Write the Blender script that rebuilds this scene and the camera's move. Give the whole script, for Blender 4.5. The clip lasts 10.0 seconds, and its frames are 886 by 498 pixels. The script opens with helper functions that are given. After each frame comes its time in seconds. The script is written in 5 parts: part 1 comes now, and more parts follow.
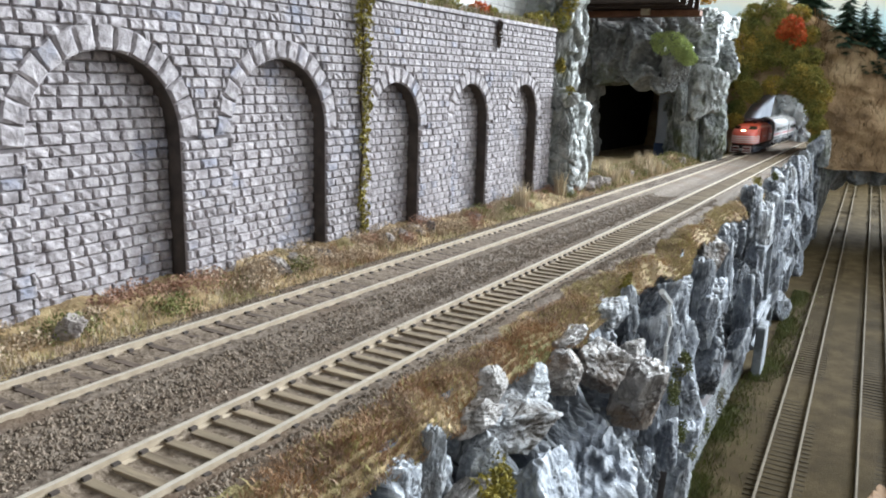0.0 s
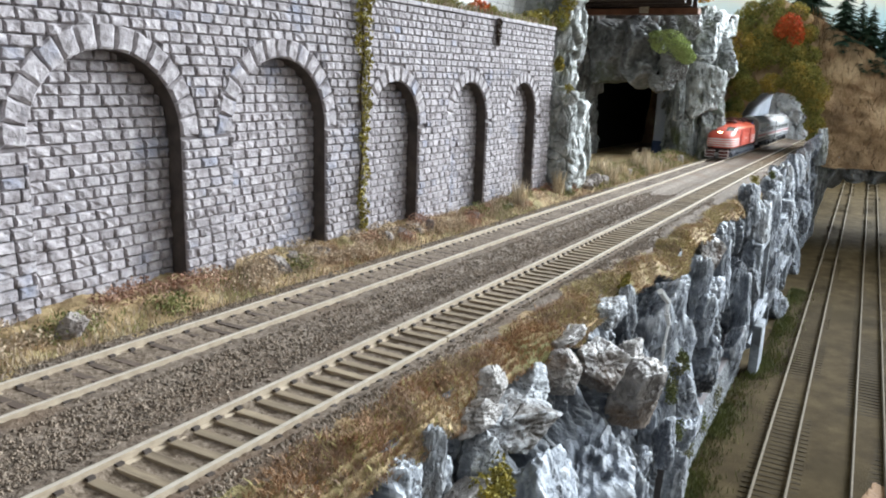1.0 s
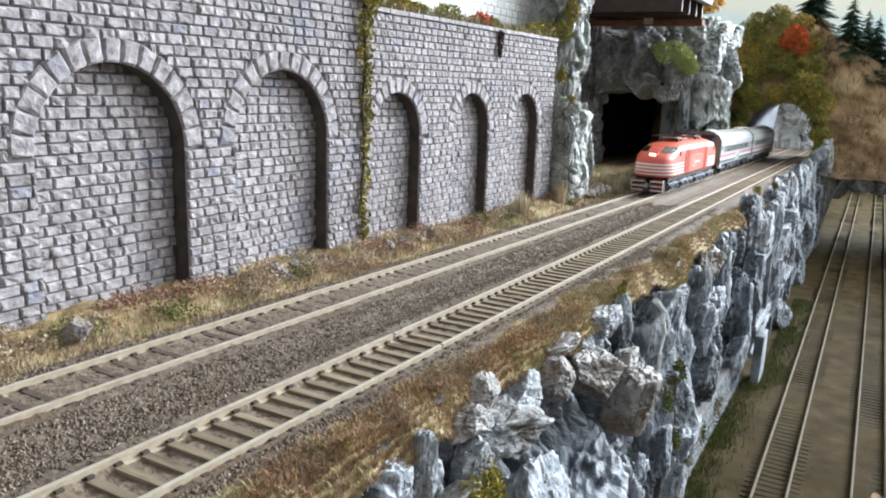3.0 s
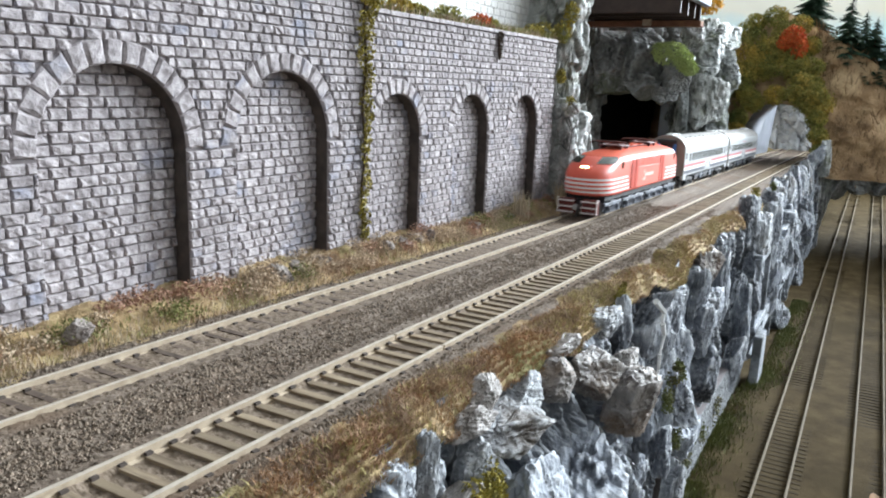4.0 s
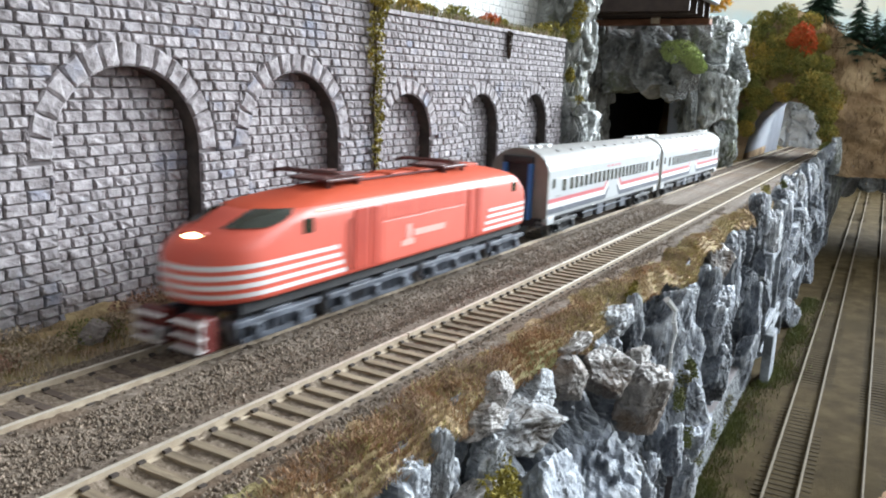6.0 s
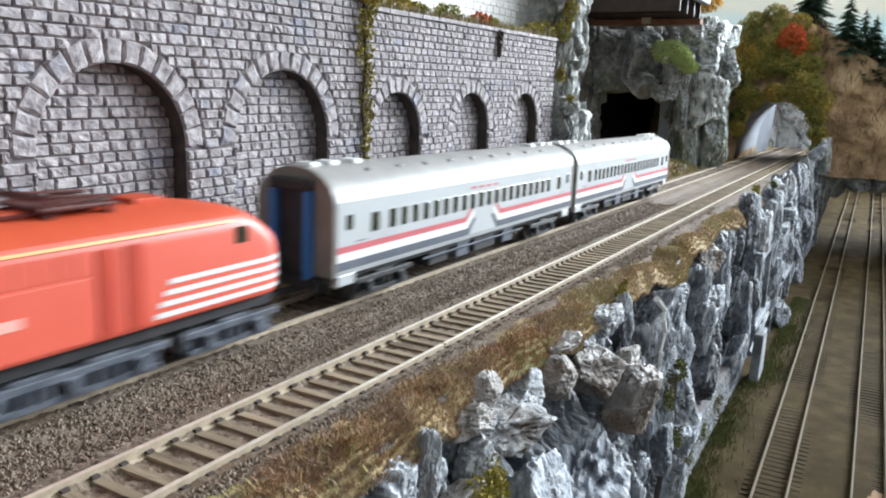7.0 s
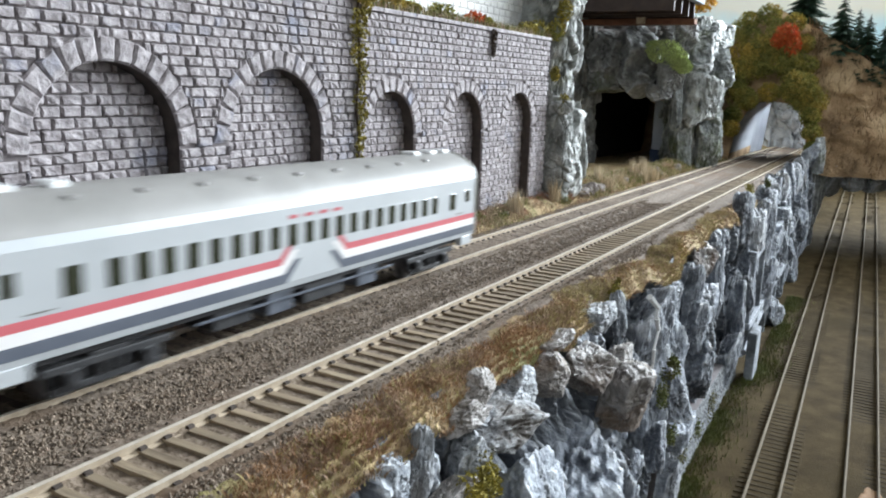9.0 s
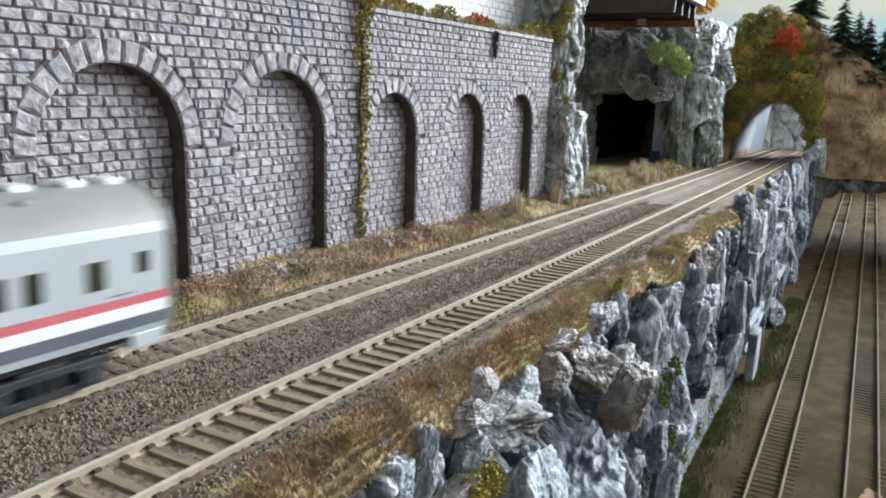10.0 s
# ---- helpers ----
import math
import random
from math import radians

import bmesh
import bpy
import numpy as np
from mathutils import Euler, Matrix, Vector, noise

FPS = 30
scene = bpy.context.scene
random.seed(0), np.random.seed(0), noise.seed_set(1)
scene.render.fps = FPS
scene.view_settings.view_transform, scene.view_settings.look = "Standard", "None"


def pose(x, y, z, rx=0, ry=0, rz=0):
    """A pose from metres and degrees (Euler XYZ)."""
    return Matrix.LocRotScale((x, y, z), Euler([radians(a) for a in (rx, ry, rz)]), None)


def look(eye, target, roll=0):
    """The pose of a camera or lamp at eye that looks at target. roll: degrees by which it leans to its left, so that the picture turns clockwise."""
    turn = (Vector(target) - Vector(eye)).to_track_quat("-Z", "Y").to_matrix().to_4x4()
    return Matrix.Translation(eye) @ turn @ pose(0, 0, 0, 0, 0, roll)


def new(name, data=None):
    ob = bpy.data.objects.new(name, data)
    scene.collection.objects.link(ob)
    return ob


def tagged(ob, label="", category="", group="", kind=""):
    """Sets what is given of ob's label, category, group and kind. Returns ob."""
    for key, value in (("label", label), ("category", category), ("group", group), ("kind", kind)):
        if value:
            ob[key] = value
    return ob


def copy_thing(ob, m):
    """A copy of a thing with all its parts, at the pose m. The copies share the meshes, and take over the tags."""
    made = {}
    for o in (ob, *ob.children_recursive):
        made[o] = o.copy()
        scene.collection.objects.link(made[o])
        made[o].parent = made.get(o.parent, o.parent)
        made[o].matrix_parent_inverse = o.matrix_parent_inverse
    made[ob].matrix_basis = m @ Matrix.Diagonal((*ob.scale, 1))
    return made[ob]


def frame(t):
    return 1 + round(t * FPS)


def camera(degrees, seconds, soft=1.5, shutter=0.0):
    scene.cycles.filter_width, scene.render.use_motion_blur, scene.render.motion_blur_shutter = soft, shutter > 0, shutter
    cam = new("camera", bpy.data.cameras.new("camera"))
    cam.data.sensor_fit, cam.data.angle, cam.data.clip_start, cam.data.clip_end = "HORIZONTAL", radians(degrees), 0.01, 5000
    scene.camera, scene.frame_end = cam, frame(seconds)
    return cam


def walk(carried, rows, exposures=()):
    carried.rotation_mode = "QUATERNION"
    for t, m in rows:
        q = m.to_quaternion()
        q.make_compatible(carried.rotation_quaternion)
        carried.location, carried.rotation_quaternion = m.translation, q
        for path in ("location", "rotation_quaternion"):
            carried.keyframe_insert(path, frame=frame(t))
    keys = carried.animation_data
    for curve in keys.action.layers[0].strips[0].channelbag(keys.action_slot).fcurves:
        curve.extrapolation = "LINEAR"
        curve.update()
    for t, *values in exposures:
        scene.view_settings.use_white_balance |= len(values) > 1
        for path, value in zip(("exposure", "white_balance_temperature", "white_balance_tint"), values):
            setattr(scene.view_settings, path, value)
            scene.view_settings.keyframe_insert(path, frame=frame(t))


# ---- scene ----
# all lengths below are in millimetres unless a name says otherwise; MM turns them into metres
MM = 0.001
GRADE = 0.019            # the upper line falls away from the eye
WALL_X = -216.0          # face of the retaining wall
FAR_X, NEAR_X = -171.6, -119.0   # centre lines of the two upper tracks
GAUGE = 16.5
LOW_Z = -151.5           # ground of the lower yard

cam = camera(59.85, 10.0, soft=2.0, shutter=0.7)
# seconds, eye in mm, yaw, pitch, roll in degrees
PATH = [
    (0.0, -5.10, 2.92, 72.70, 28.883, -12.554, 1.695),
    (0.5, -5.16, 3.01, 72.44, 28.795, -12.657, 1.548),
    (1.0, -5.66, 1.75, 74.16, 28.645, -12.849, 1.935),
    (1.5, -4.43, 1.54, 73.50, 28.690, -12.744, 1.859),
    (2.0, -1.81, -1.02, 75.42, 28.906, -12.528, 2.053),
    (2.5, 0.44, -0.63, 75.32, 29.345, -12.284, 1.992),
    (4.0, -0.41, -1.77, 75.73, 29.137, -12.170, 2.097),
    (4.5, -0.14, -2.70, 74.80, 29.394, -12.356, 1.927),
    (5.0, -2.02, -3.42, 75.05, 29.654, -12.271, 1.847),
    (5.5, -1.08, -3.97, 75.77, 29.898, -12.168, 1.609),
    (7.0, -0.66, -1.68, 75.12, 29.135, -12.192, 1.860),
    (7.5, 0.42, -1.42, 74.73, 28.934, -12.070, 1.775),
    (8.0, 0.50, -1.29, 74.82, 28.774, -12.137, 1.876),
    (8.5, 0.37, -1.43, 74.32, 28.562, -12.026, 2.017),
    (9.0, 0.69, -2.07, 74.56, 28.843, -12.168, 1.841),
    (9.5, 0.99, -3.48, 74.86, 28.886, -12.200, 1.792),
    (10.0, 0.51, -4.08, 74.70, 28.843, -12.083, 1.896),
]
walk(cam, [(t, pose(x * MM, y * MM, z * MM, 0, 0, yaw) @ pose(0, 0, 0, 90 + pitch) @ pose(0, 0, 0, 0, 0, roll))
           for t, x, y, z, yaw, pitch, roll in PATH],
     exposures=[(0.0, 0.01), (4.0, 0.02), (5.7, 0.0), (7.6, -0.15), (10.0, -0.16)])

# ---- daylight: the room's windows ----
world = bpy.data.worlds.new("world")
scene.world = world
world.use_nodes = True
wn = world.node_tree.nodes
sky = wn.new("ShaderNodeTexSky")
sky.sky_type, sky.sun_disc = "NISHITA", False
sky.sun_elevation, sky.sun_rotation = radians(35), radians(60)
world.node_tree.links.new(sky.outputs[0], wn["Background"].inputs[0])
wn["Background"].inputs[1].default_value = 0.06
scene.view_settings.exposure = 0.0


def window_light(name, eye, target, width, height, power, colour):
    data = bpy.data.lights.new(name, "AREA")
    data.shape, data.size, data.size_y, data.energy, data.color = "RECTANGLE", width, height, power, colour
    ob = new(name, data)
    ob.matrix_world = look(eye, target)
    return ob


window_light("window_daylight_side", (1.52, 2.2, 0.95), (-0.2, 0.9, 0.0), 1.7, 1.1, 74, (0.81, 0.915, 1.0))
window_light("window_daylight_far", (1.0, 3.36, 0.98), (-0.2, 0.6, 0.0), 0.96, 0.9, 300, (0.83, 0.925, 1.0))


# ---- helpers for meshes ----
def mesh_object(name, verts, faces, material, parent=None, label="", smooth=False, scale=MM):
    me = bpy.data.meshes.new(name)
    v = np.asarray(verts, dtype=float) * scale
    me.from_pydata(v.tolist(), [], [list(map(int, f)) for f in faces] if not isinstance(faces, np.ndarray) else faces.tolist())
    if smooth:
        me.polygons.foreach_set("use_smooth", [True] * len(me.polygons))
    me.update()
    if material:
        me.materials.append(material)
    ob = new(name, me)
    if parent:
        ob.parent = parent
    if label:
        tagged(ob, label)
    return ob


def part(name, bm, material, parent, label="", smooth=False):
    """One bmesh, in mm, as one mesh object under a thing or a part."""
    bmesh.ops.scale(bm, vec=(MM, MM, MM), verts=bm.verts)
    bmesh.ops.recalc_face_normals(bm, faces=bm.faces)
    me = bpy.data.meshes.new(name)
    bm.to_mesh(me)
    bm.free()
    if smooth:
        me.polygons.foreach_set("use_smooth", [True] * len(me.polygons))
    me.materials.append(material)
    ob = new(name, me)
    ob.parent = parent
    if label:
        tagged(ob, label)
    return ob


def box(bm, x0, x1, y0, y1, z0, z1, bevel=0.0):
    m = Matrix.LocRotScale(((x0 + x1) / 2, (y0 + y1) / 2, (z0 + z1) / 2), None, (x1 - x0, y1 - y0, z1 - z0))
    made = bmesh.ops.create_cube(bm, size=1, matrix=m)["verts"]
    if bevel:
        edges = list({e for v in made for e in v.link_edges})
        bmesh.ops.bevel(bm, geom=edges, offset=bevel, segments=2, profile=0.5, affect="EDGES")
    return bm


def boxed(*a, **k):
    return box(bmesh.new(), *a, **k)


def rod(bm, a, b, r, seg=8, r2=None):
    a, b = Vector(a), Vector(b)
    d = b - a
    m = Matrix.Translation((a + b) / 2) @ d.to_track_quat("Z", "Y").to_matrix().to_4x4()
    bmesh.ops.create_cone(bm, cap_ends=True, segments=seg, radius1=r, radius2=r if r2 is None else r2, depth=d.length, matrix=m)
    return bm


def empty(name, label, category, group="", kind=""):
    return tagged(new(name), label, category, group, kind)


def grade(y):
    return -GRADE * y


def vnoise(P, seed=0.0, octaves=4):
    """Smooth fractal noise at the points P (n, 3), about -1 to 1."""
    out = np.empty(len(P))
    off = Vector((seed * 17.3, seed * 5.1, seed * 9.7))
    for i, p in enumerate(P):
        out[i] = noise.fractal(Vector(p) + off, 1.0, 2.0, octaves)
    return out


def facets(U, cell, seed, tilt=0.5):
    """Angular rock relief over the plane points U (n, 2): offset and distance to the nearest crack, both in units of a cell."""
    rng = np.random.default_rng(seed)
    G = U / np.array(cell)
    lo, hi = np.floor(G.min(0)).astype(int) - 1, np.ceil(G.max(0)).astype(int) + 2
    nx, ny = hi - lo
    jit = rng.random((nx, ny, 2))
    lift = rng.random((nx, ny)) - 0.5
    tx, ty = (rng.random((nx, ny)) - 0.5) * 2 * tilt, (rng.random((nx, ny)) - 0.5) * 2 * tilt
    base = np.floor(G).astype(int) - lo
    f1 = np.full(len(U), 9.0)
    f2 = np.full(len(U), 9.0)
    off = np.zeros(len(U))
    for i in (-1, 0, 1):
        for j in (-1, 0, 1):
            a, b = np.clip(base[:, 0] + i, 0, nx - 1), np.clip(base[:, 1] + j, 0, ny - 1)
            d = G - (np.stack([a, b], 1) + lo + jit[a, b])
            r = np.hypot(d[:, 0], d[:, 1])
            o = lift[a, b] + tx[a, b] * d[:, 0] + ty[a, b] * d[:, 1]
            near = r < f1
            f2 = np.where(near, f1, np.minimum(f2, r))
            off = np.where(near, o, off)
            f1 = np.where(near, r, f1)
    return off, f2 - f1


def grid_faces(n, m, close=False):
    """Quads of a grid of n rows of m points."""
    i, j = np.meshgrid(np.arange(n - 1), np.arange(m if close else m - 1), indexing="ij")
    a, b = i * m + j, i * m + (j + 1) % m
    return np.stack([a, b, b + m, a + m], -1).reshape(-1, 4)


# ---- materials ----
def material(name, stops, scale, rough=0.85, metal=0.0, bump=0.3, bump_scale=None, bump_size=0.3, spots=None, spot_scale=60.0,
             spot_at=0.6, vary=0.0, island=0.0, spec=0.3, stretch=(1, 1, 1), coat=0.0, carried=False, edge=None):
    """Grain between the colour stops, a second, coarser layer of spots, and relief. scale: per metre; bump_size: mm."""
    m = bpy.data.materials.new(name)
    m.use_nodes = True
    nt = m.node_tree
    N, L = nt.nodes, nt.links
    bsdf = N["Principled BSDF"]
    bsdf.inputs["Roughness"].default_value = rough
    bsdf.inputs["Metallic"].default_value = metal
    bsdf.inputs["Specular IOR Level"].default_value = spec
    bsdf.inputs["Coat Weight"].default_value = coat
    mp = N.new("ShaderNodeMapping")
    mp.inputs["Scale"].default_value = stretch
    L.new(N.new("ShaderNodeTexCoord").outputs["Object"] if carried else N.new("ShaderNodeNewGeometry").outputs["Position"], mp.inputs[0])
    vec = mp.outputs[0]
    info = N.new("ShaderNodeObjectInfo")

    def tex(sc, detail=6.0, rgh=0.6):
        n = N.new("ShaderNodeTexNoise")
        n.noise_dimensions = "4D"
        n.inputs["Scale"].default_value, n.inputs["Detail"].default_value, n.inputs["Roughness"].default_value = sc, detail, rgh
        mul = N.new("ShaderNodeMath")
        mul.operation = "MULTIPLY"
        mul.inputs[1].default_value = 50.0
        L.new(info.outputs["Random"], mul.inputs[0])
        L.new(mul.outputs[0], n.inputs["W"])
        L.new(vec, n.inputs["Vector"])
        return n.outputs["Fac"]

    grain = tex(scale)
    ramp = N.new("ShaderNodeValToRGB")
    while len(ramp.color_ramp.elements) < len(stops):
        ramp.color_ramp.elements.new(0.5)
    for k, (e, c) in enumerate(zip(ramp.color_ramp.elements, stops)):
        e.position = 0.32 + 0.36 * k / max(1, len(stops) - 1)
        e.color = (*c, 1)
    L.new(grain, ramp.inputs[0])
    col = ramp.outputs[0]
    if spots:
        sp = tex(spot_scale, 5.0, 0.65)
        r2 = N.new("ShaderNodeValToRGB")
        r2.color_ramp.elements[0].position, r2.color_ramp.elements[1].position = spot_at - 0.05, spot_at + 0.08
        L.new(sp, r2.inputs[0])
        mix = N.new("ShaderNodeMix")
        mix.data_type = "RGBA"
        L.new(r2.outputs[0], mix.inputs["Factor"])
        L.new(col, mix.inputs["A"])
        mix.inputs["B"].default_value = (*spots, 1)
        col = mix.outputs["Result"]
    for amount, src in ((vary, info.outputs["Random"]), (island, None)):
        if amount:
            if src is None:
                src = N.new("ShaderNodeNewGeometry").outputs["Random Per Island"]
            mr = N.new("ShaderNodeMapRange")
            mr.inputs["To Min"].default_value, mr.inputs["To Max"].default_value = 1 - amount, 1 + amount
            L.new(src, mr.inputs["Value"])
            hsv = N.new("ShaderNodeHueSaturation")
            L.new(mr.outputs[0], hsv.inputs["Value"])
            L.new(col, hsv.inputs["Color"])
            col = hsv.outputs[0]
    if edge:
        # dry-brushed paint on the proud edges, broken up by grain
        geo = N.new("ShaderNodeNewGeometry")
        mr = N.new("ShaderNodeMapRange")
        mr.inputs["From Min"].default_value, mr.inputs["From Max"].default_value = 0.505, 0.60
        L.new(geo.outputs["Pointiness"], mr.inputs["Value"])
        gr = N.new("ShaderNodeMapRange")
        gr.inputs["From Min"].default_value, gr.inputs["From Max"].default_value = 0.36, 0.58
        L.new(tex(200, 4.0), gr.inputs["Value"])
        mu = N.new("ShaderNodeMath")
        mu.operation = "MULTIPLY"
        L.new(mr.outputs[0], mu.inputs[0])
        L.new(gr.outputs[0], mu.inputs[1])
        mix = N.new("ShaderNodeMix")
        mix.data_type = "RGBA"
        L.new(mu.outputs[0], mix.inputs["Factor"])
        L.new(col, mix.inputs["A"])
        mix.inputs["B"].default_value = (*edge, 1)
        col = mix.outputs["Result"]
    L.new(col, bsdf.inputs["Base Color"])
    if bump:
        bp = N.new("ShaderNodeBump")
        bp.inputs["Strength"].default_value = bump
        bp.inputs["Distance"].default_value = bump_size * MM
        L.new(tex(bump_scale or scale * 2, 5.0), bp.inputs["Height"])
        L.new(bp.outputs[0], bsdf.inputs["Normal"])
    return m


def glow(name, colour, strength):
    m = bpy.data.materials.new(name)
    m.use_nodes = True
    b = m.node_tree.nodes["Principled BSDF"]
    b.inputs["Base Color"].default_value = (*colour, 1)
    b.inputs["Emission Color"].default_value = (*colour, 1)
    b.inputs["Emission Strength"].default_value = strength
    return m


STONE = material("wall_stone", [(0.19, 0.163, 0.165), (0.34, 0.305, 0.31), (0.50, 0.455, 0.46)], 260, bump=1.0, bump_scale=420, bump_size=0.8,
                 spots=(0.25, 0.255, 0.31), spot_scale=38, spot_at=0.61, vary=0.09, island=0.09)
MORTAR = material("wall_joint", [(0.12, 0.102, 0.102), (0.19, 0.166, 0.166)], 300)
# shade on the arch reveals, put into a dark brown colour
JAMB = material("jamb_shade", [(0.05, 0.04, 0.037), (0.10, 0.08, 0.07)], 200, bump=0.5)
WHITE_STONE = material("white_wall", [(0.72, 0.70, 0.68), (0.85, 0.84, 0.82)], 200, vary=0.05, island=0.05)
WHITE_JOINT = material("white_wall_joint", [(0.25, 0.24, 0.23), (0.35, 0.33, 0.32)], 200)
BALLAST = material("ballast", [(0.088, 0.062, 0.044), (0.175, 0.133, 0.10), (0.285, 0.228, 0.178)], 700, bump=1.0, bump_scale=800, bump_size=0.8,
                   spots=(0.15, 0.098, 0.062), spot_scale=16, spot_at=0.54)
BED_DARK = material("ballast_dark", [(0.11, 0.078, 0.052), (0.20, 0.15, 0.108), (0.30, 0.235, 0.18)], 700, bump=1.0, bump_scale=800, bump_size=0.8)
BALLAST_BIT = material("ballast_stone", [(0.145, 0.107, 0.076), (0.27, 0.212, 0.162)], 500, island=0.45, bump=0)
TIE = material("sleeper_wood", [(0.20, 0.15, 0.10), (0.33, 0.26, 0.175)], 250, stretch=(0.3, 2, 2), vary=0.2, spots=(0.12, 0.085, 0.06), spot_scale=90)
TIE_DARK = material("sleeper_buried", [(0.09, 0.065, 0.05), (0.15, 0.11, 0.085)], 250, vary=0.2)
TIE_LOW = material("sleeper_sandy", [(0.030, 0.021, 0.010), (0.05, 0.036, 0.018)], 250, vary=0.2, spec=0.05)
RAIL_SIDE = material("rail_paint", [(0.34, 0.265, 0.185), (0.50, 0.41, 0.305)], 300, rough=0.6, bump=0.1)
RAIL_TOP = material("rail_head", [(0.54, 0.475, 0.385), (0.67, 0.60, 0.50)], 200, rough=0.4, metal=0.3, bump=0.05)
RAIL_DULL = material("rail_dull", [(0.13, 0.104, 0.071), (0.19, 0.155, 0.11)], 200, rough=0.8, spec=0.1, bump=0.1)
CHAIR = material("rail_chair", [(0.045, 0.035, 0.03), (0.09, 0.07, 0.06)], 300)
ROCK = material("rock", [(0.052, 0.058, 0.072), (0.135, 0.147, 0.173), (0.235, 0.252, 0.283), (0.39, 0.405, 0.428)], 75, rough=0.62, bump=0.95, bump_scale=330, bump_size=1.5,
                spots=(0.06, 0.063, 0.068), spot_scale=30, spot_at=0.58, vary=0.3, spec=0.3, edge=(0.70, 0.715, 0.735))
ROCK_PALE = material("rock_pale", [(0.07, 0.075, 0.085), (0.155, 0.162, 0.178), (0.26, 0.268, 0.28), (0.42, 0.425, 0.43)], 75, rough=0.62, bump=0.95, bump_scale=330, bump_size=1.5,
                     spots=(0.12, 0.10, 0.085), spot_scale=34, spot_at=0.57, vary=0.18, spec=0.5, edge=(0.66, 0.67, 0.68))
QUARTZ = material("quartz", [(0.62, 0.62, 0.62), (0.82, 0.82, 0.81)], 150, rough=0.4, bump=0.5)
ROCK_WARM = material("rock_warm", [(0.09, 0.094, 0.087), (0.20, 0.205, 0.192), (0.33, 0.335, 0.318), (0.52, 0.525, 0.505)], 55, rough=0.58, bump=1.0, bump_scale=260, bump_size=2.2,
                     spots=(0.16, 0.17, 0.07), spot_scale=26, spot_at=0.60, vary=0.1, edge=(0.70, 0.71, 0.69))
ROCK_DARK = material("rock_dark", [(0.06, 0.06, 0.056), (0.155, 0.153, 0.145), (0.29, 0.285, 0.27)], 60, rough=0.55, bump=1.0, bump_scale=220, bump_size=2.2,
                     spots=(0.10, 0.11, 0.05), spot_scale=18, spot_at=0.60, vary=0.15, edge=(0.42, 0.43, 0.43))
ROCK_GREY = material("rock_grey", [(0.05, 0.053, 0.05), (0.13, 0.138, 0.132), (0.25, 0.262, 0.255), (0.52, 0.53, 0.52)], 48, rough=0.58, bump=1.0, bump_scale=230, bump_size=2.4,
                     spots=(0.085, 0.095, 0.042), spot_scale=20, spot_at=0.55, vary=0.15, edge=(0.85, 0.86, 0.84))
ROCK_BROWN = material("rock_brown", [(0.06, 0.052, 0.047), (0.15, 0.13, 0.12), (0.25, 0.225, 0.205), (0.36, 0.33, 0.315)], 60, rough=0.5, bump=0.95, bump_scale=330, bump_size=1.5,
                      spots=(0.17, 0.105, 0.06), spot_scale=26, spot_at=0.56, vary=0.2, edge=(0.36, 0.33, 0.31))
TURF = material("turf", [(0.20, 0.13, 0.065), (0.37, 0.255, 0.13), (0.50, 0.395, 0.205)], 130, bump=1.0, bump_scale=700, bump_size=1.2,
                spots=(0.17, 0.15, 0.05), spot_scale=32, spot_at=0.54)
BLADE_DRY = material("dry_grass", [(0.33, 0.225, 0.16), (0.43, 0.32, 0.235), (0.48, 0.40, 0.28)], 45, island=0.2, bump=0, spec=0.05, spots=(0.36, 0.21, 0.12), spot_scale=30, spot_at=0.58)
BLADE_GREEN = material("green_grass", [(0.13, 0.145, 0.045), (0.25, 0.245, 0.09)], 60, island=0.35, bump=0)
BLADE_RUST = material("rust_grass", [(0.33, 0.195, 0.11), (0.45, 0.285, 0.165)], 45, island=0.2, bump=0, spec=0.05)
BLADE_OLIVE = material("olive_grass", [(0.36, 0.31, 0.13), (0.54, 0.475, 0.23)], 45, island=0.2, bump=0, spec=0.05)
LEAF_YELLOW = material("ivy_leaf", [(0.17, 0.125, 0.04), (0.27, 0.23, 0.05), (0.42, 0.33, 0.07)], 150, island=0.4, bump=0)
LEAF_GREEN = material("bush_leaf", [(0.09, 0.115, 0.03), (0.29, 0.27, 0.07), (0.58, 0.38, 0.08)], 24, island=0.4, bump=0)
LEAF_ORANGE = material("autumn_leaf", [(0.45, 0.07, 0.02), (0.62, 0.15, 0.04)], 90, island=0.3, bump=0)
MOSS = material("moss", [(0.36, 0.44, 0.14), (0.58, 0.65, 0.27)], 250, bump=1.0, bump_scale=700, bump_size=1.5)
NEEDLE = material("fir_needle", [(0.012, 0.035, 0.018), (0.03, 0.065, 0.03)], 200, island=0.4, bump=0)
BARK = material("bark", [(0.05, 0.03, 0.02), (0.10, 0.07, 0.05)], 300)
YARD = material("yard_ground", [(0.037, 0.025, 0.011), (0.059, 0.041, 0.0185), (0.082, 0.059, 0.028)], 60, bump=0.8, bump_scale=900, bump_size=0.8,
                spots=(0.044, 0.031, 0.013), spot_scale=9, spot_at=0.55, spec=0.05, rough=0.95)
SLOPE = material("hill_earth", [(0.20, 0.125, 0.065), (0.44, 0.285, 0.155), (0.64, 0.46, 0.27)], 22, bump=1.0, bump_scale=300, bump_size=3)
# shade of the tunnel depths, put into a near-black colour
BLACK = material("tunnel_shade_black", [(0.006, 0.006, 0.006), (0.014, 0.013, 0.012)], 100)
CONCRETE = material("grey_blue_wall", [(0.33, 0.35, 0.40), (0.43, 0.45, 0.50)], 30, bump=0.2)
GIRDER = material("girder", [(0.035, 0.022, 0.018), (0.07, 0.045, 0.035)], 120, rough=0.6)
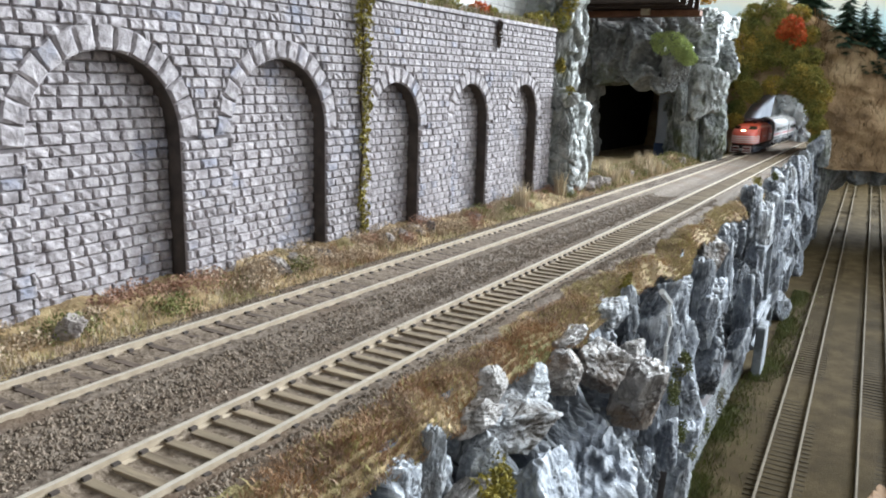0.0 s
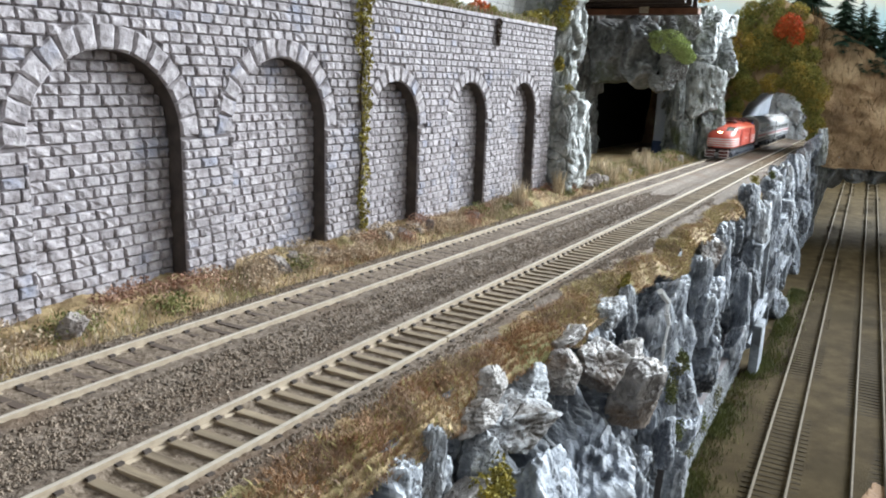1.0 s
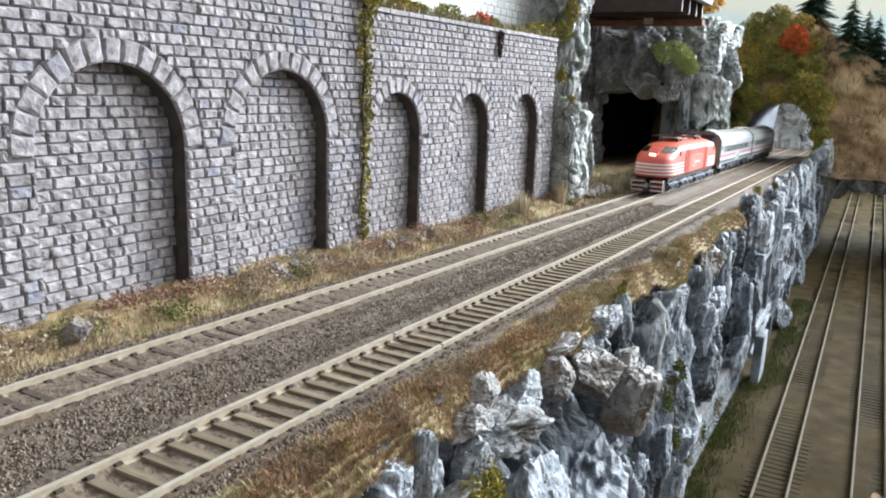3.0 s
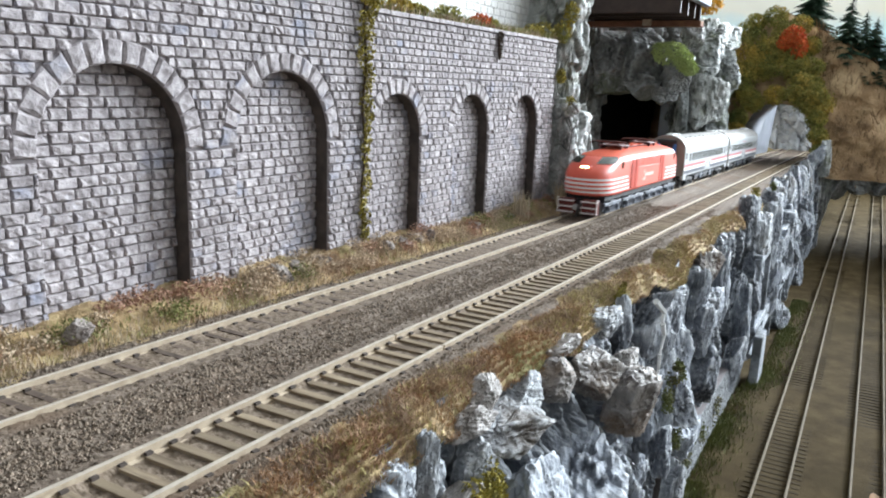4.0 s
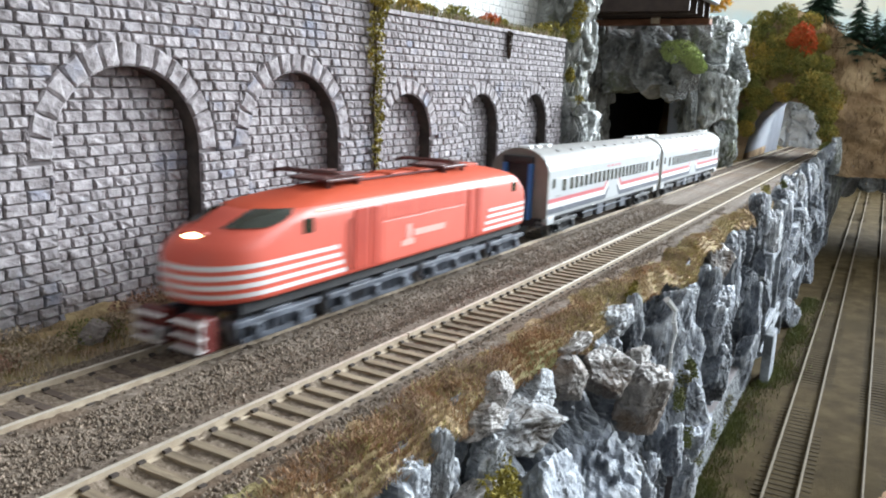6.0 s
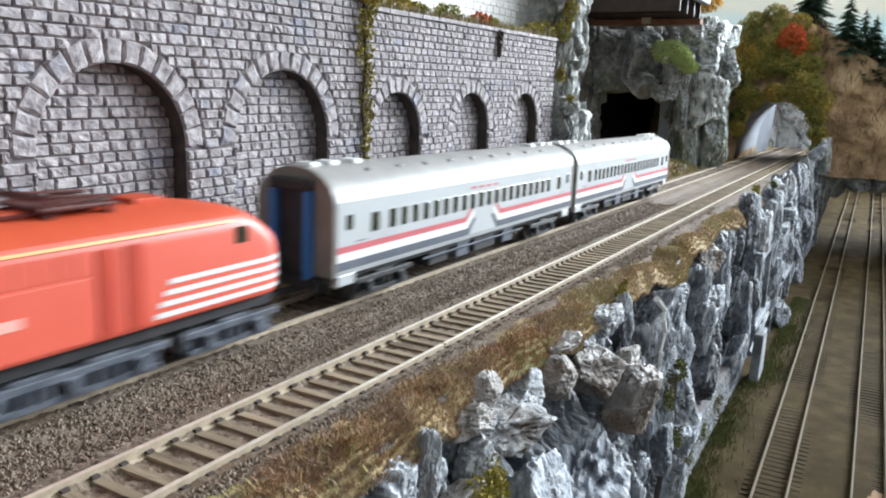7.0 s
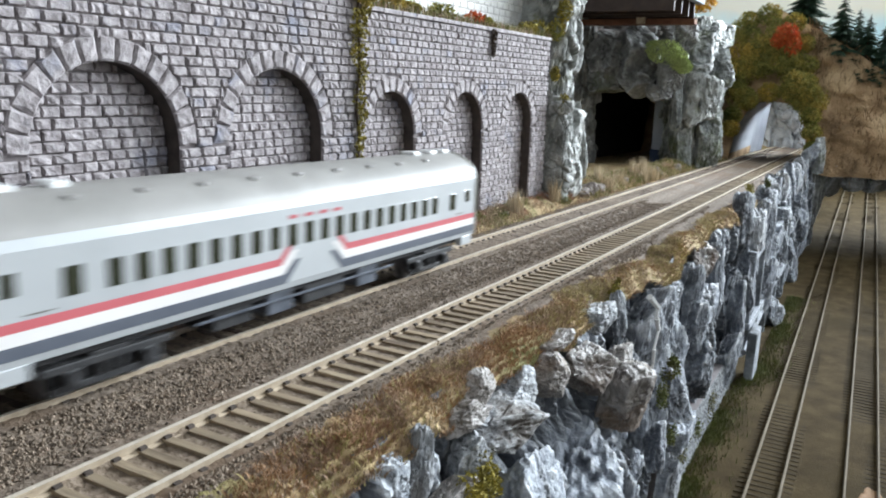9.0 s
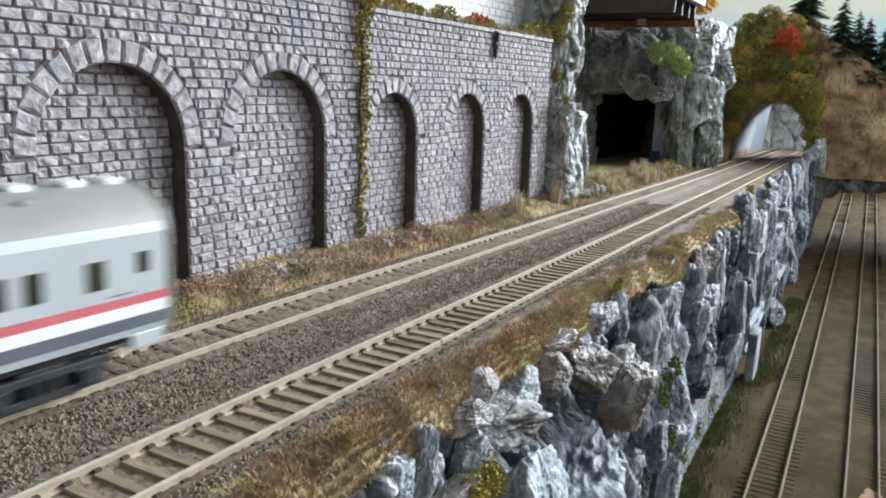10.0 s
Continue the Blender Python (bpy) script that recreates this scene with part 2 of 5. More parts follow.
PLASTER = material("room_wall", [(0.43, 0.43, 0.43), (0.49, 0.49, 0.49)], 4, bump=0.1)


# ---- the room around the layout, unseen; walls guessed and set to shape the daylight ----
def room():
    def slab(name, x0, x1, y0, y1, z0, z1, label):
        holder = tagged(mesh_object(name, [(x, y, z) for x in (x0, x1) for y in (y0, y1) for z in (z0, z1)],
                        [(0, 1, 3, 2), (4, 6, 7, 5), (0, 4, 5, 1), (2, 3, 7, 6), (0, 2, 6, 4), (1, 5, 7, 3)], PLASTER), label, kind="structure")
        return holder
    slab("wall_west", -1150, -1050, -1600, 3500, -1000, 1700, "plain cream room wall behind the layout")
    slab("wall_south", -1050, 1550, -1700, -1600, -1000, 1700, "plain cream room wall at the near end")
    slab("ceiling", -1150, 1650, -1700, 3600, 1700, 1800, "plain white ceiling")
    slab("floor", -1150, 1650, -1700, 3600, -1100, -1000, "plain pale floor of the room")
    # window walls: parapet, head and piers round one wide opening each
    slab("wall_east_1", 1550, 1650, -1600, 3500, -1000, 380, "cream parapet below the side window")
    slab("wall_east_2", 1550, 1650, -1600, 3500, 1520, 1700, "cream wall above the side window")
    slab("wall_east_3", 1550, 1650, -1600, 1150, 380, 1520, "cream wall beside the side window")
    slab("wall_east_4", 1550, 1650, 3350, 3500, 380, 1520, "cream wall beside the side window")
    slab("wall_north_1", -1050, 1550, 3400, 3500, -1000, 500, "cream parapet below the far window")
    slab("wall_north_2", -1050, 1550, 3400, 3500, 1480, 1700, "cream wall above the far window")
    slab("wall_north_3", -1050, 480, 3400, 3500, 500, 1480, "cream wall beside the far window")
    slab("wall_north_4", 1500, 1550, 3400, 3500, 500, 1480, "cream wall beside the far window")
    slab("baseboard", -520, 1450, -1150, 3250, -185, -160, "plain plywood baseboard under the whole layout")
    for k, (x, y) in enumerate([(-450, -1050), (1380, -1050), (-450, 3150), (1380, 3150), (-450, 1050), (1380, 1050)]):
        part("leg", boxed(x - 35, x + 35, y - 35, y + 35, -1000, -186, 3), PLASTER, tagged(new("trestle_leg"), "plain square timber leg under the baseboard", "table leg", "legs of the layout"))


room()


# ---- ground of the upper line, one sheet from the wall to the brink ----
def brink(y):
    """x of the edge of the ledge."""
    return -86 + 2 * np.sin(y * 0.021) + 2.5 * np.sin(y * 0.053 + 1.0) + 4 * np.exp(-((y - 400) / 50) ** 2) - 6 * np.exp(-((y - 105) / 48) ** 2)


def trackbed():
    ys = np.concatenate([np.arange(-900, 60, 12.0), np.arange(60, 620, 1.6), np.arange(620, 2000, 8.0)])
    ss = np.linspace(0, 1, 110)
    Y, S = np.meshgrid(ys, ss, indexing="ij")
    X = (WALL_X - 10) + S * (brink(Y) + 1 - WALL_X + 10)
    P = np.stack([X.ravel(), Y.ravel(), np.zeros(X.size)], 1)
    n = vnoise(P * 0.45, 1, 3)
    slow = vnoise(P * 0.04, 2, 3)
    mid = vnoise(P * 0.13, 6, 2)
    x = P[:, 0]
    bed = np.full(len(P), -3.1)
    for c, depth in ((FAR_X, 2.1), (NEAR_X, 2.5)):
        d = np.abs(x - c)
        shoulder = np.where(d < 16.5, -1.45, -1.45 - (d - 16.5) * 0.3)
        bed = np.maximum(bed, np.where(d < 8.2, -depth, shoulder))
    bed = np.maximum(bed, -6.0)
    verge = np.clip((-196 - x) / 14, 0, 1)            # grass rising to the wall foot
    edge = np.clip((x + 106) / 16, 0, 1)              # turf towards the brink
    z = bed + n * 0.55 + verge * (5.0 + 3 * slow + 1.5 * mid) + edge * (1.2 + 4.0 * slow + 2.2 * mid) + grade(P[:, 1])
    z -= 8 * np.clip((S.ravel() - 0.95) / 0.05, 0, 1) ** 2
    V = np.stack([x, P[:, 1], z], 1)
    ob = mesh_object("ground", V, grid_faces(len(ys), len(ss)), BALLAST, smooth=True)
    ob.data.materials.append(TURF)
    f = grid_faces(len(ys), len(ss))
    cx = V[f].mean(1)
    jag = 4.0 * np.sin(cx[:, 1] * 0.13) + 3.0 * np.sin(cx[:, 1] * 0.31)
    turf = (cx[:, 0] < -190 + jag * 0.8) | (cx[:, 0] > np.interp(cx[:, 1], [150, 300, 420, 900], [-101, -99, -95, -93]) + jag * 0.7)
    ob.data.materials.append(BED_DARK)
    inner = (np.abs(cx[:, 0] - FAR_X) < 9) | (np.abs(cx[:, 0] - NEAR_X) < 9)
    ob.data.polygons.foreach_set("material_index", np.where(inner, 2, turf.astype(int)).tolist())
    tagged(ob, "brown-grey ballast bed with turf verges under the tracks", kind="structure")
    return V


BED = trackbed()


# ---- tracks ----
RAIL_PROFILE = [(-1.3, -2.6), (1.3, -2.6), (1.3, -2.25), (0.42, -1.9), (0.42, -0.75), (0.62, -0.55), (0.62, 0.0), (-0.62, 0.0), (-0.62, -0.55), (-0.42, -0.75), (-0.42, -1.9), (-1.3, -2.25)]


def rail(parent, x, y0, y1, zf, drift=0.0, dull=False):
    k = len(RAIL_PROFILE)
    ys = (y0, y1)
    V = [(x + drift * y + a, y, zf(y) + b) for y in ys for a, b in (RAIL_PROFILE if not dull else [(p * 0.62, q) for p, q in RAIL_PROFILE])]
    F = [(i, (i + 1) % k, k + (i + 1) % k, k + i) for i in range(k)] + [tuple(range(k))[::-1], tuple(range(k, 2 * k))]
    ob = mesh_object("rail", V, F, RAIL_DULL if dull else RAIL_SIDE, parent)
    ob.data.materials.append(RAIL_DULL if dull else RAIL_TOP)
    ob.data.polygons[6].material_index = 1
    return ob


def track(label, x, y0, y1, zf, pitch, tie_mat, tie_top, joints=(), drift=0.0, singles=(0, 0), seed=3, chairs=True):
    rng = random.Random(seed)
    thing = empty("railway_track", label, "track", "model railway tracks")
    cuts = [y0, *joints, y1]
    for side in (-1, 1):
        for a, b in zip(cuts, cuts[1:]):
            rail(thing, x + side * (GAUGE / 2 + 0.62), a + (0.45 if a != y0 else 0), b - (0.45 if b != y1 else 0), zf, drift, not chairs)
    tie = bpy.data.meshes.new("sleeper")
    bm = box(bmesh.new(), -15.2, 15.2, -1.25, 1.25, -2.0, 0, 0.18)
    bmesh.ops.scale(bm, vec=(MM, MM, MM), verts=bm.verts)
    bm.to_mesh(tie)
    bm.free()
    tie.materials.append(tie_mat)
    far_v, far_f, bolt_v, bolt_f = [], [], [], []
    cube = np.array([(i, j, k) for i in (-1, 1) for j in (-1, 1) for k in (-1, 0)], float)
    cf = np.array([(0, 1, 3, 2), (4, 6, 7, 5), (0, 4, 5, 1), (2, 3, 7, 6), (0, 2, 6, 4), (1, 5, 7, 3)])
    y = y0 + pitch / 2
    count = 0
    while y < y1:
        xx, zz = x + drift * y, zf(y) + tie_top
        if singles[0] <= y <= singles[1] and count < 290:
            ob = new("sleeper", tie)
            ob.parent = thing
            ob.matrix_basis = pose((xx + rng.uniform(-0.4, 0.4)) * MM, y * MM, (zz + rng.uniform(-0.15, 0.1)) * MM, 0, 0, rng.uniform(-1, 1))
            count += 1
        else:
            far_f.append(cf + 8 * len(far_v))
            far_v.append(cube * (15.2, 1.25, 2.0) + (xx, y, zz))
        if chairs:
            for side in (-1, 1):
                for lip in (-1, 1):
                    bolt_f.append(cf + 8 * len(bolt_v))
                    bolt_v.append(cube * (0.5, 0.85, 0.75) + (xx + side * (GAUGE / 2 + 0.62) + lip * 1.0, y, zz + 0.6))
        y += pitch
    if far_v:
        tagged(mesh_object("sleeper_row", np.concatenate(far_v), np.concatenate(far_f), tie_mat, thing), kind="stuff")
    if bolt_v:
        tagged(mesh_object("rail_chair_row", np.concatenate(bolt_v), np.concatenate(bolt_f), CHAIR, thing, "small dark rail fastenings"), kind="stuff")
    return thing


track("model track with pale painted rails and half-buried dark sleepers", FAR_X, -900, 1950, grade, 6.6, TIE_DARK, -2.0, singles=(60, 700), seed=3)
track("model track with pale rails and weathered brown sleepers", NEAR_X, -900, 1950, grade, 6.6, TIE, -1.75, joints=(197,), singles=(60, 900), seed=4)


# ---- the retaining wall ----
def brick_shapes(n, seed):
    """Rock-faced blocks in a unit box: x along the wall, y outward, z up."""
    rng = np.random.default_rng(seed)
    shapes = []
    gx, gz = np.array([-0.5, -0.42, -0.15, 0.15, 0.42, 0.5]), np.array([-0.5, -0.36, 0.0, 0.36, 0.5])
    for _ in range(n):
        A, B = np.meshgrid(gx, gz, indexing="ij")
        rim = (np.abs(A) > 0.49) | (np.abs(B) > 0.49)
        out = np.where(rim, 0.3 + 0.2 * rng.random(A.shape), 0.82 + 0.4 * rng.random(A.shape))
        a = A + np.where(rim, 0, (rng.random(A.shape) - 0.5) * 0.08)
        b = B + np.where(rim, (rng.random(A.shape) - 0.5) * 0.06, (rng.random(A.shape) - 0.5) * 0.14)
        front = np.stack([a, out, b], -1).reshape(-1, 3)
        n0, m0 = A.shape
        loop = [i * m0 for i in range(n0)] + [(n0 - 1) * m0 + j for j in range(1, m0)] + [i * m0 + m0 - 1 for i in range(n0 - 2, -1, -1)] + [j for j in range(m0 - 2, 0, -1)]
        back = front[loop].copy()
        back[:, 1] = -0.6
        V = np.concatenate([front, back])
        k, s = len(loop), len(front)
        F = grid_faces(n0, m0).tolist() + [(loop[i], s + i, s + (i + 1) % k, loop[(i + 1) % k]) for i in range(k)]
        shapes.append((V, F))
    return shapes


BRICKS = brick_shapes(12, 5)
TURN_OUT = np.array([(0, 1, 0), (-1, 0, 0), (0, 0, 1)], float)   # rows: local axes to world x, y, z


WEDGES = [(np.stack([V[:, 0], V[:, 1], V[:, 2] * (1 - 0.25 * V[:, 0])], 1), F) for V, F in brick_shapes(8, 6)]   # ring stones, wider outward


def brick_data(material_, prefix="brick", shapes=BRICKS):
    out = []
    for V, F in shapes:
        me = bpy.data.meshes.new(prefix)
        me.from_pydata(V.tolist(), [], F)
        me.materials.append(material_)
        me.update()
        out.append(me)
    return out


def lay(parent, blocks, material_, singles, name="brick", shapes=BRICKS):
    """blocks: centre y, z, length, height, roll, face x, relief. Those within singles (y from, to) become parts, the rest one mesh."""
    rng = random.Random(len(blocks))
    data = brick_data(material_, name, shapes)
    rest_v, rest_f, at, count = [], [], 0, 0
    for y, z, length, height, roll, x, relief in blocks:
        k = rng.randrange(len(shapes))
        m = pose(x, y, z) @ pose(0, 0, 0, 0, 0, -90) @ pose(0, 0, 0, 0, roll, 0) @ Matrix.Diagonal((length, relief, height, 1))
        if singles[0] <= y <= singles[1] and count < 300:
            ob = new(name, data[k])
            ob.parent = parent
            ob.matrix_basis = Matrix.Scale(MM, 4) @ m
            count += 1
        else:
            V, F = shapes[k]
            M4 = np.array(m)
            rest_v.append(V @ M4[:3, :3].T + M4[:3, 3])
            rest_f += [[i + at for i in f] for f in F]
            at += len(V)
    if rest_v:
        tagged(mesh_object(name + "work", np.concatenate(rest_v), rest_f, material_, parent), kind="stuff")


def courses(y0, y1, z0, z1, height, lengths, gaps, face, relief, rng):
    """Rows of blocks with the stretches gaps(z) -> [(a, b)] left out."""
    out = []
    z = z0
    row = 0
    while z < z1 - 0.5:
        h = min(height * rng.uniform(0.94, 1.06), z1 - z)
        y = y0 - rng.uniform(0, lengths[1])
        holes = gaps(z + h / 2)
        while y < y1:
            step = rng.uniform(*lengths)
            a, b = max(y, y0), min(y + step, y1)
            y += step
            pieces = [(a, b)]
            for p, q in holes:
                pieces = [s for u, v in pieces for s in ((u, min(v, p)), (max(u, q), v)) if s[1] - s[0] > 0.2]
            for u, v in pieces:
                if v - u > 1.2:
                    out.append(((u + v) / 2, z + h / 2, v - u - 0.42, h - 0.24, rng.uniform(-0.6, 0.6), face, relief * rng.uniform(0.8, 1.2)))
        z += h
        row += 1
    return out


def arch_z(y, arch):
    c, half, spring = arch[:3]
    d = abs(y - c)
    return None if d >= half else spring + math.sqrt(max(0.0, half * half - d * d)) * arch[4]


def retaining_wall(name, y0, y1, top, arches, label, voussoirs, seed, singles):
    """arches: centre, inner half width, springing height, outer half width, rise factor."""
    rng = random.Random(seed)
    wall = empty(name, label, "", kind="structure")
    face, back = WALL_X - 1.0, WALL_X - 7.5
    # front leaf with the openings through it
    cuts = {y0, y1}
    for c, half, *_ in arches:
        cuts |= {max(y0, c + half * math.sin(a)) for a in np.linspace(-math.pi / 2, math.pi / 2, 25) if c + half * math.sin(a) < y1}
    cuts = sorted(cuts)
    bm = bmesh.new()
    jm = bmesh.new()

    def quad(b, *pts):
        b.faces.new([b.verts.new(p) for p in pts])

    for a, b in zip(cuts, cuts[1:]):
        mid = (a + b) / 2
        hole = next((r for r in arches if abs(mid - r[0]) < r[1]), None)
        za, zb = -25.0, -25.0
        if hole:
            za = arch_z(a, hole) or hole[2]
            zb = arch_z(b, hole) or hole[2]
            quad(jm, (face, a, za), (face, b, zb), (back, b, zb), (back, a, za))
        quad(bm, (face, a, za), (face, b, zb), (face, b, top), (face, a, top))
        quad(bm, (back, a, za), (back, a, top), (back, b, top), (back, b, zb))
        quad(bm, (face, a, top), (face, b, top), (back, b, top), (back, a, top))
    for c, half, spring, *_ in arches:
        for s in (-1, 1):
            yy = c + s * half
            if y0 < yy < y1:
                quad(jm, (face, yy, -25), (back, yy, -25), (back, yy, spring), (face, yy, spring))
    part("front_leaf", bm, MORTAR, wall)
    part("arch_reveals", jm, JAMB, wall, "sides of the blind arches, coloured dark for their shade")
    part("back_leaf", boxed(back - 9, back - 0.6, y0, y1, -25, top), MORTAR, wall)
    part("end_face", boxed(back, face, y1 - 1.0, y1, -25, top), MORTAR, wall)

    def holes(z):
        out = []
        for c, half, spring, outer, rise in arches:
            if z < spring - 1:
                out.append((c - half, c + half))
            elif z < spring + outer * rise:
                w = math.sqrt(max(0.0, outer ** 2 - ((z - spring) / rise) ** 2))
                out.append((c - w, c + w))
        return out

    def inside(z):
        rows = []
        for c, half, spring, outer, rise in arches:
            w = half if z < spring else math.sqrt(max(0.0, half ** 2 - ((z - spring) / rise) ** 2))
            rows.append((c - w, c + w))
        edges = sorted(rows)
        free, at = [], y0 - 50
        for p, q in edges:
            free.append((at, p))
            at = q
        free.append((at, y1 + 50))
        return free

    front = courses(y0, y1, -20, top, 3.65, (5.2, 8.2), holes, face, 1.25, rng)
    # arch rings
    ring = []
    for c, half, spring, outer, rise in arches:
        r, depth = (half + outer) / 2, outer - half
        for i in range(voussoirs):
            a = math.pi * (i + 0.5) / voussoirs
            yy, zz = c + r * math.cos(a), spring + r * math.sin(a) * rise
            if y0 < yy < y1:
                ring.append((yy, zz, depth - 0.1, math.pi * r / voussoirs - 0.3, math.degrees(a), face, 1.15 * rng.uniform(0.9, 1.15)))
    lay(wall, front, STONE, singles)
    lay(wall, ring, STONE, (singles[0] - 60, singles[1] + 150), "ring_stone", WEDGES)
    recess = courses(y0, y1, -20, max(a[2] + a[1] * a[4] for a in arches) + 2, 3.65, (5.2, 8.2), inside, back - 0.6, 1.2, rng)
    lay(wall, recess, STONE, (1e9, 1e9), "panel_brick")
    return wall


BIG = [(c, 28.5, 49.5, 36.5, 1.0) for c in (1.5, 84.0, 166.0, 247.5)]
SMALL = [(c, 22.5, 47.0, 30.0, 1.0) for c in (333.5, 415.5, 494.5)]
retaining_wall("retaining_wall_1", -420, 303, 190, BIG, "tall grey rough-stone retaining wall with blind arches", 15, 11, (128, 222))
retaining_wall("retaining_wall_2", 303, 545, 107, SMALL, "grey rough-stone retaining wall with three blind arches", 13, 12, (303, 420))


# ---- the lower yard ----
def yard():
    ys, xs = np.linspace(-1140, 3240, 120), np.concatenate([np.linspace(-400, -100, 12), np.linspace(-90, 120, 60), np.linspace(140, 1440, 20)])
    Y, X = np.meshgrid(ys, xs, indexing="ij")
    P = np.stack([X.ravel(), Y.ravel(), np.zeros(X.size)], 1)
    P[:, 2] = LOW_Z - 2.2 + 0.7 * vnoise(P * 0.03, 5, 3)
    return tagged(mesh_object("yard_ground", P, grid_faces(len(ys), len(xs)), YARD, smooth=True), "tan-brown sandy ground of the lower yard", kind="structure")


yard()
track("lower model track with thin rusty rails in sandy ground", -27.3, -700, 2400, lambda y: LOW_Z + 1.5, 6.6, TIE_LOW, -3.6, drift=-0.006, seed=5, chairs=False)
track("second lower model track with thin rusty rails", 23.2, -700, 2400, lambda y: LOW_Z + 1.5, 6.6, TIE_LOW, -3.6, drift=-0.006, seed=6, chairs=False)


# ---- rock ----
def rock_sheet(name, label, nu, nv, place, cells, amp, seed, mat=ROCK, kind="structure"):
    """place(u, v) -> points and outward directions for u, v in 0..1; amp in mm for each of the cell sizes (mm, over the sheet)."""
    U, V = np.meshgrid(np.linspace(0, 1, nu), np.linspace(0, 1, nv), indexing="ij")
    P, D, flat = place(U.ravel(), V.ravel())
    off = np.zeros(len(P))
    for k, (cell, a) in enumerate(zip(cells, amp)):
        o, crack = facets(flat, cell, seed + k)
        off += a * (o - 0.35 * np.exp(-crack * 14))
    off += 0.6 * vnoise(P * 0.25, seed, 4)
    ob = mesh_object(name, P + D * off[:, None], grid_faces(nu, nv), mat)
    return tagged(ob, label, kind=kind)


def cliff():
    def place(u, v):
        y = -500 + u * 1950
        rim_z = -3 + grade(y)
        foot = np.interp(y, [300, 420, 620, 680, 1500], [-70, -84, -84, -76, -76])
        bulge = 14 * np.exp(-((y - 222) / 58) ** 4) * np.clip((v - 0.22) * 8, 0, 1) * (1 - 0.4 * v)
        x = brink(y) - 4 + (foot - brink(y)) * v + bulge
        z = rim_z + (LOW_Z - 4 - rim_z) * v
        D = np.stack([np.ones_like(y), 0 * y, np.full_like(y, 0.25) * (1 - v)], 1)
        lim = np.clip(v * 12, 0.25, 1)[:, None]
        return np.stack([x, y, z], 1), D * lim, np.stack([y + 0.18 * z, z + 0.1 * y], 1)
    return rock_sheet("cliff", "craggy blue-grey painted rock face below the upper line", 1300, 110, place, [(46, 110), (22, 48), (10, 18), (4.5, 6)], (12, 8, 3.2, 1.0), 21)


cliff_face = cliff()


def concrete_frame():
    f = empty("concrete_frame", "pale grey concrete frame bracing the rock face", "retaining frame")
    pale = material("pale_concrete", [(0.20, 0.215, 0.24), (0.40, 0.42, 0.45)], 90, bump=1.0, bump_scale=300, bump_size=1.5, spots=(0.11, 0.115, 0.12), spot_scale=40, spot_at=0.52)
    for y in (655, 716, 784, 860, 945):
        part("post", boxed(-77, -70.5, y - 2.6, y + 2.6, LOW_Z - 4 if y > 660 else -112, -38 - 0.02 * y, 0.9), pale, f)
    part("beam", boxed(-75.5, -69.5, 651, 950, -118, -111, 0.9), pale, f)
    part("beam", boxed(-76.5, -71.2, 651, 950, -60, -54, 0.9), pale, f)
    bm = bmesh.new()
    rod(bm, (-72, 651, -136), (-72, 800, -116), 3.0, 4)
    part("brace", bm, pale, f)
    tagged(part("slab", boxed(-68, -61, 633, 660, LOW_Z - 3, -113, 1.2), pale, empty("stone_slab", "pale upright stone slab at the cliff foot", "slab")), "")
    low = empty("foot_wall", "low dark brick wall at the foot of the cliff", "wall")
    part("core", boxed(-90, -75.5, 395, 640, LOW_Z - 5, -122, 0.5), MORTAR, low)
    rng = random.Random(41)
    small = courses(395, 640, LOW_Z - 3, -122, 3.0, (5, 7), lambda z: [], -75.5, 0.8, rng)
    lay(low, small, material("dark_brick", [(0.10, 0.105, 0.11), (0.22, 0.225, 0.23)], 200, island=0.2, vary=0.2), (395, 520), "brick")


concrete_frame()


def cracks(P):
    """0 at the joints between chips, up to about 1 on the chips."""
    out = np.empty(len(P))
    for i, p in enumerate(P):
        d = noise.voronoi(Vector(p))[0]
        out[i] = min(1.0, 2.2 * (d[1] - d[0]))
    return out


def boulder_mesh(seed, planes=15, sub=4):
    """An angular stone of radius about 1."""
    rng = np.random.default_rng(seed)
    bm = bmesh.new()
    bmesh.ops.create_icosphere(bm, subdivisions=sub, radius=1)
    V = np.array([v.co[:] for v in bm.verts])
    F = [[v.index for v in f.verts] for f in bm.faces]
    bm.free()
    n = rng.normal(size=(planes, 3))
    n /= np.linalg.norm(n, axis=1)[:, None]
    d = rng.uniform(0.62, 1.0, planes)
    dots = V @ n.T
    r = np.min(np.where(dots > 0.05, d / np.maximum(dots, 0.05), 9), axis=1)
    r = np.minimum(r, 1.25)
    W = V * r[:, None]
    W += V * (0.11 * vnoise(V * 1.9 + seed, seed % 7, 5) - 0.06 * np.abs(vnoise(V * 4.3 - seed, 3 + seed % 5, 3)) + 0.16 * cracks(V * 2.4 + seed))[:, None]
    return W, F


BOULDERS = []
for k in range(14):
    W, F = boulder_mesh(100 + k)
    BOULDERS.append((W, F))
ROCK_DATA = {}


def boulder(name, x, y, z, size, parent=None, mat=ROCK, turn=None, k=0):
    key = (k, mat.name)
    if key not in ROCK_DATA:
        W, F = BOULDERS[k]
        me = bpy.data.meshes.new("rock")
        me.from_pydata(W.tolist(), [], F)
        me.materials.append(mat)
        me.update()
        ROCK_DATA[key] = me
    ob = new(name, ROCK_DATA[key])
    if parent:
        ob.parent = parent
    rx, ry, rz = turn or (0, 0, 0)
    ob.matrix_basis = pose(x * MM, y * MM, z * MM, rx, ry, rz) @ Matrix.Diagonal((size[0] * MM, size[1] * MM, size[2] * MM, 1))
    return ob


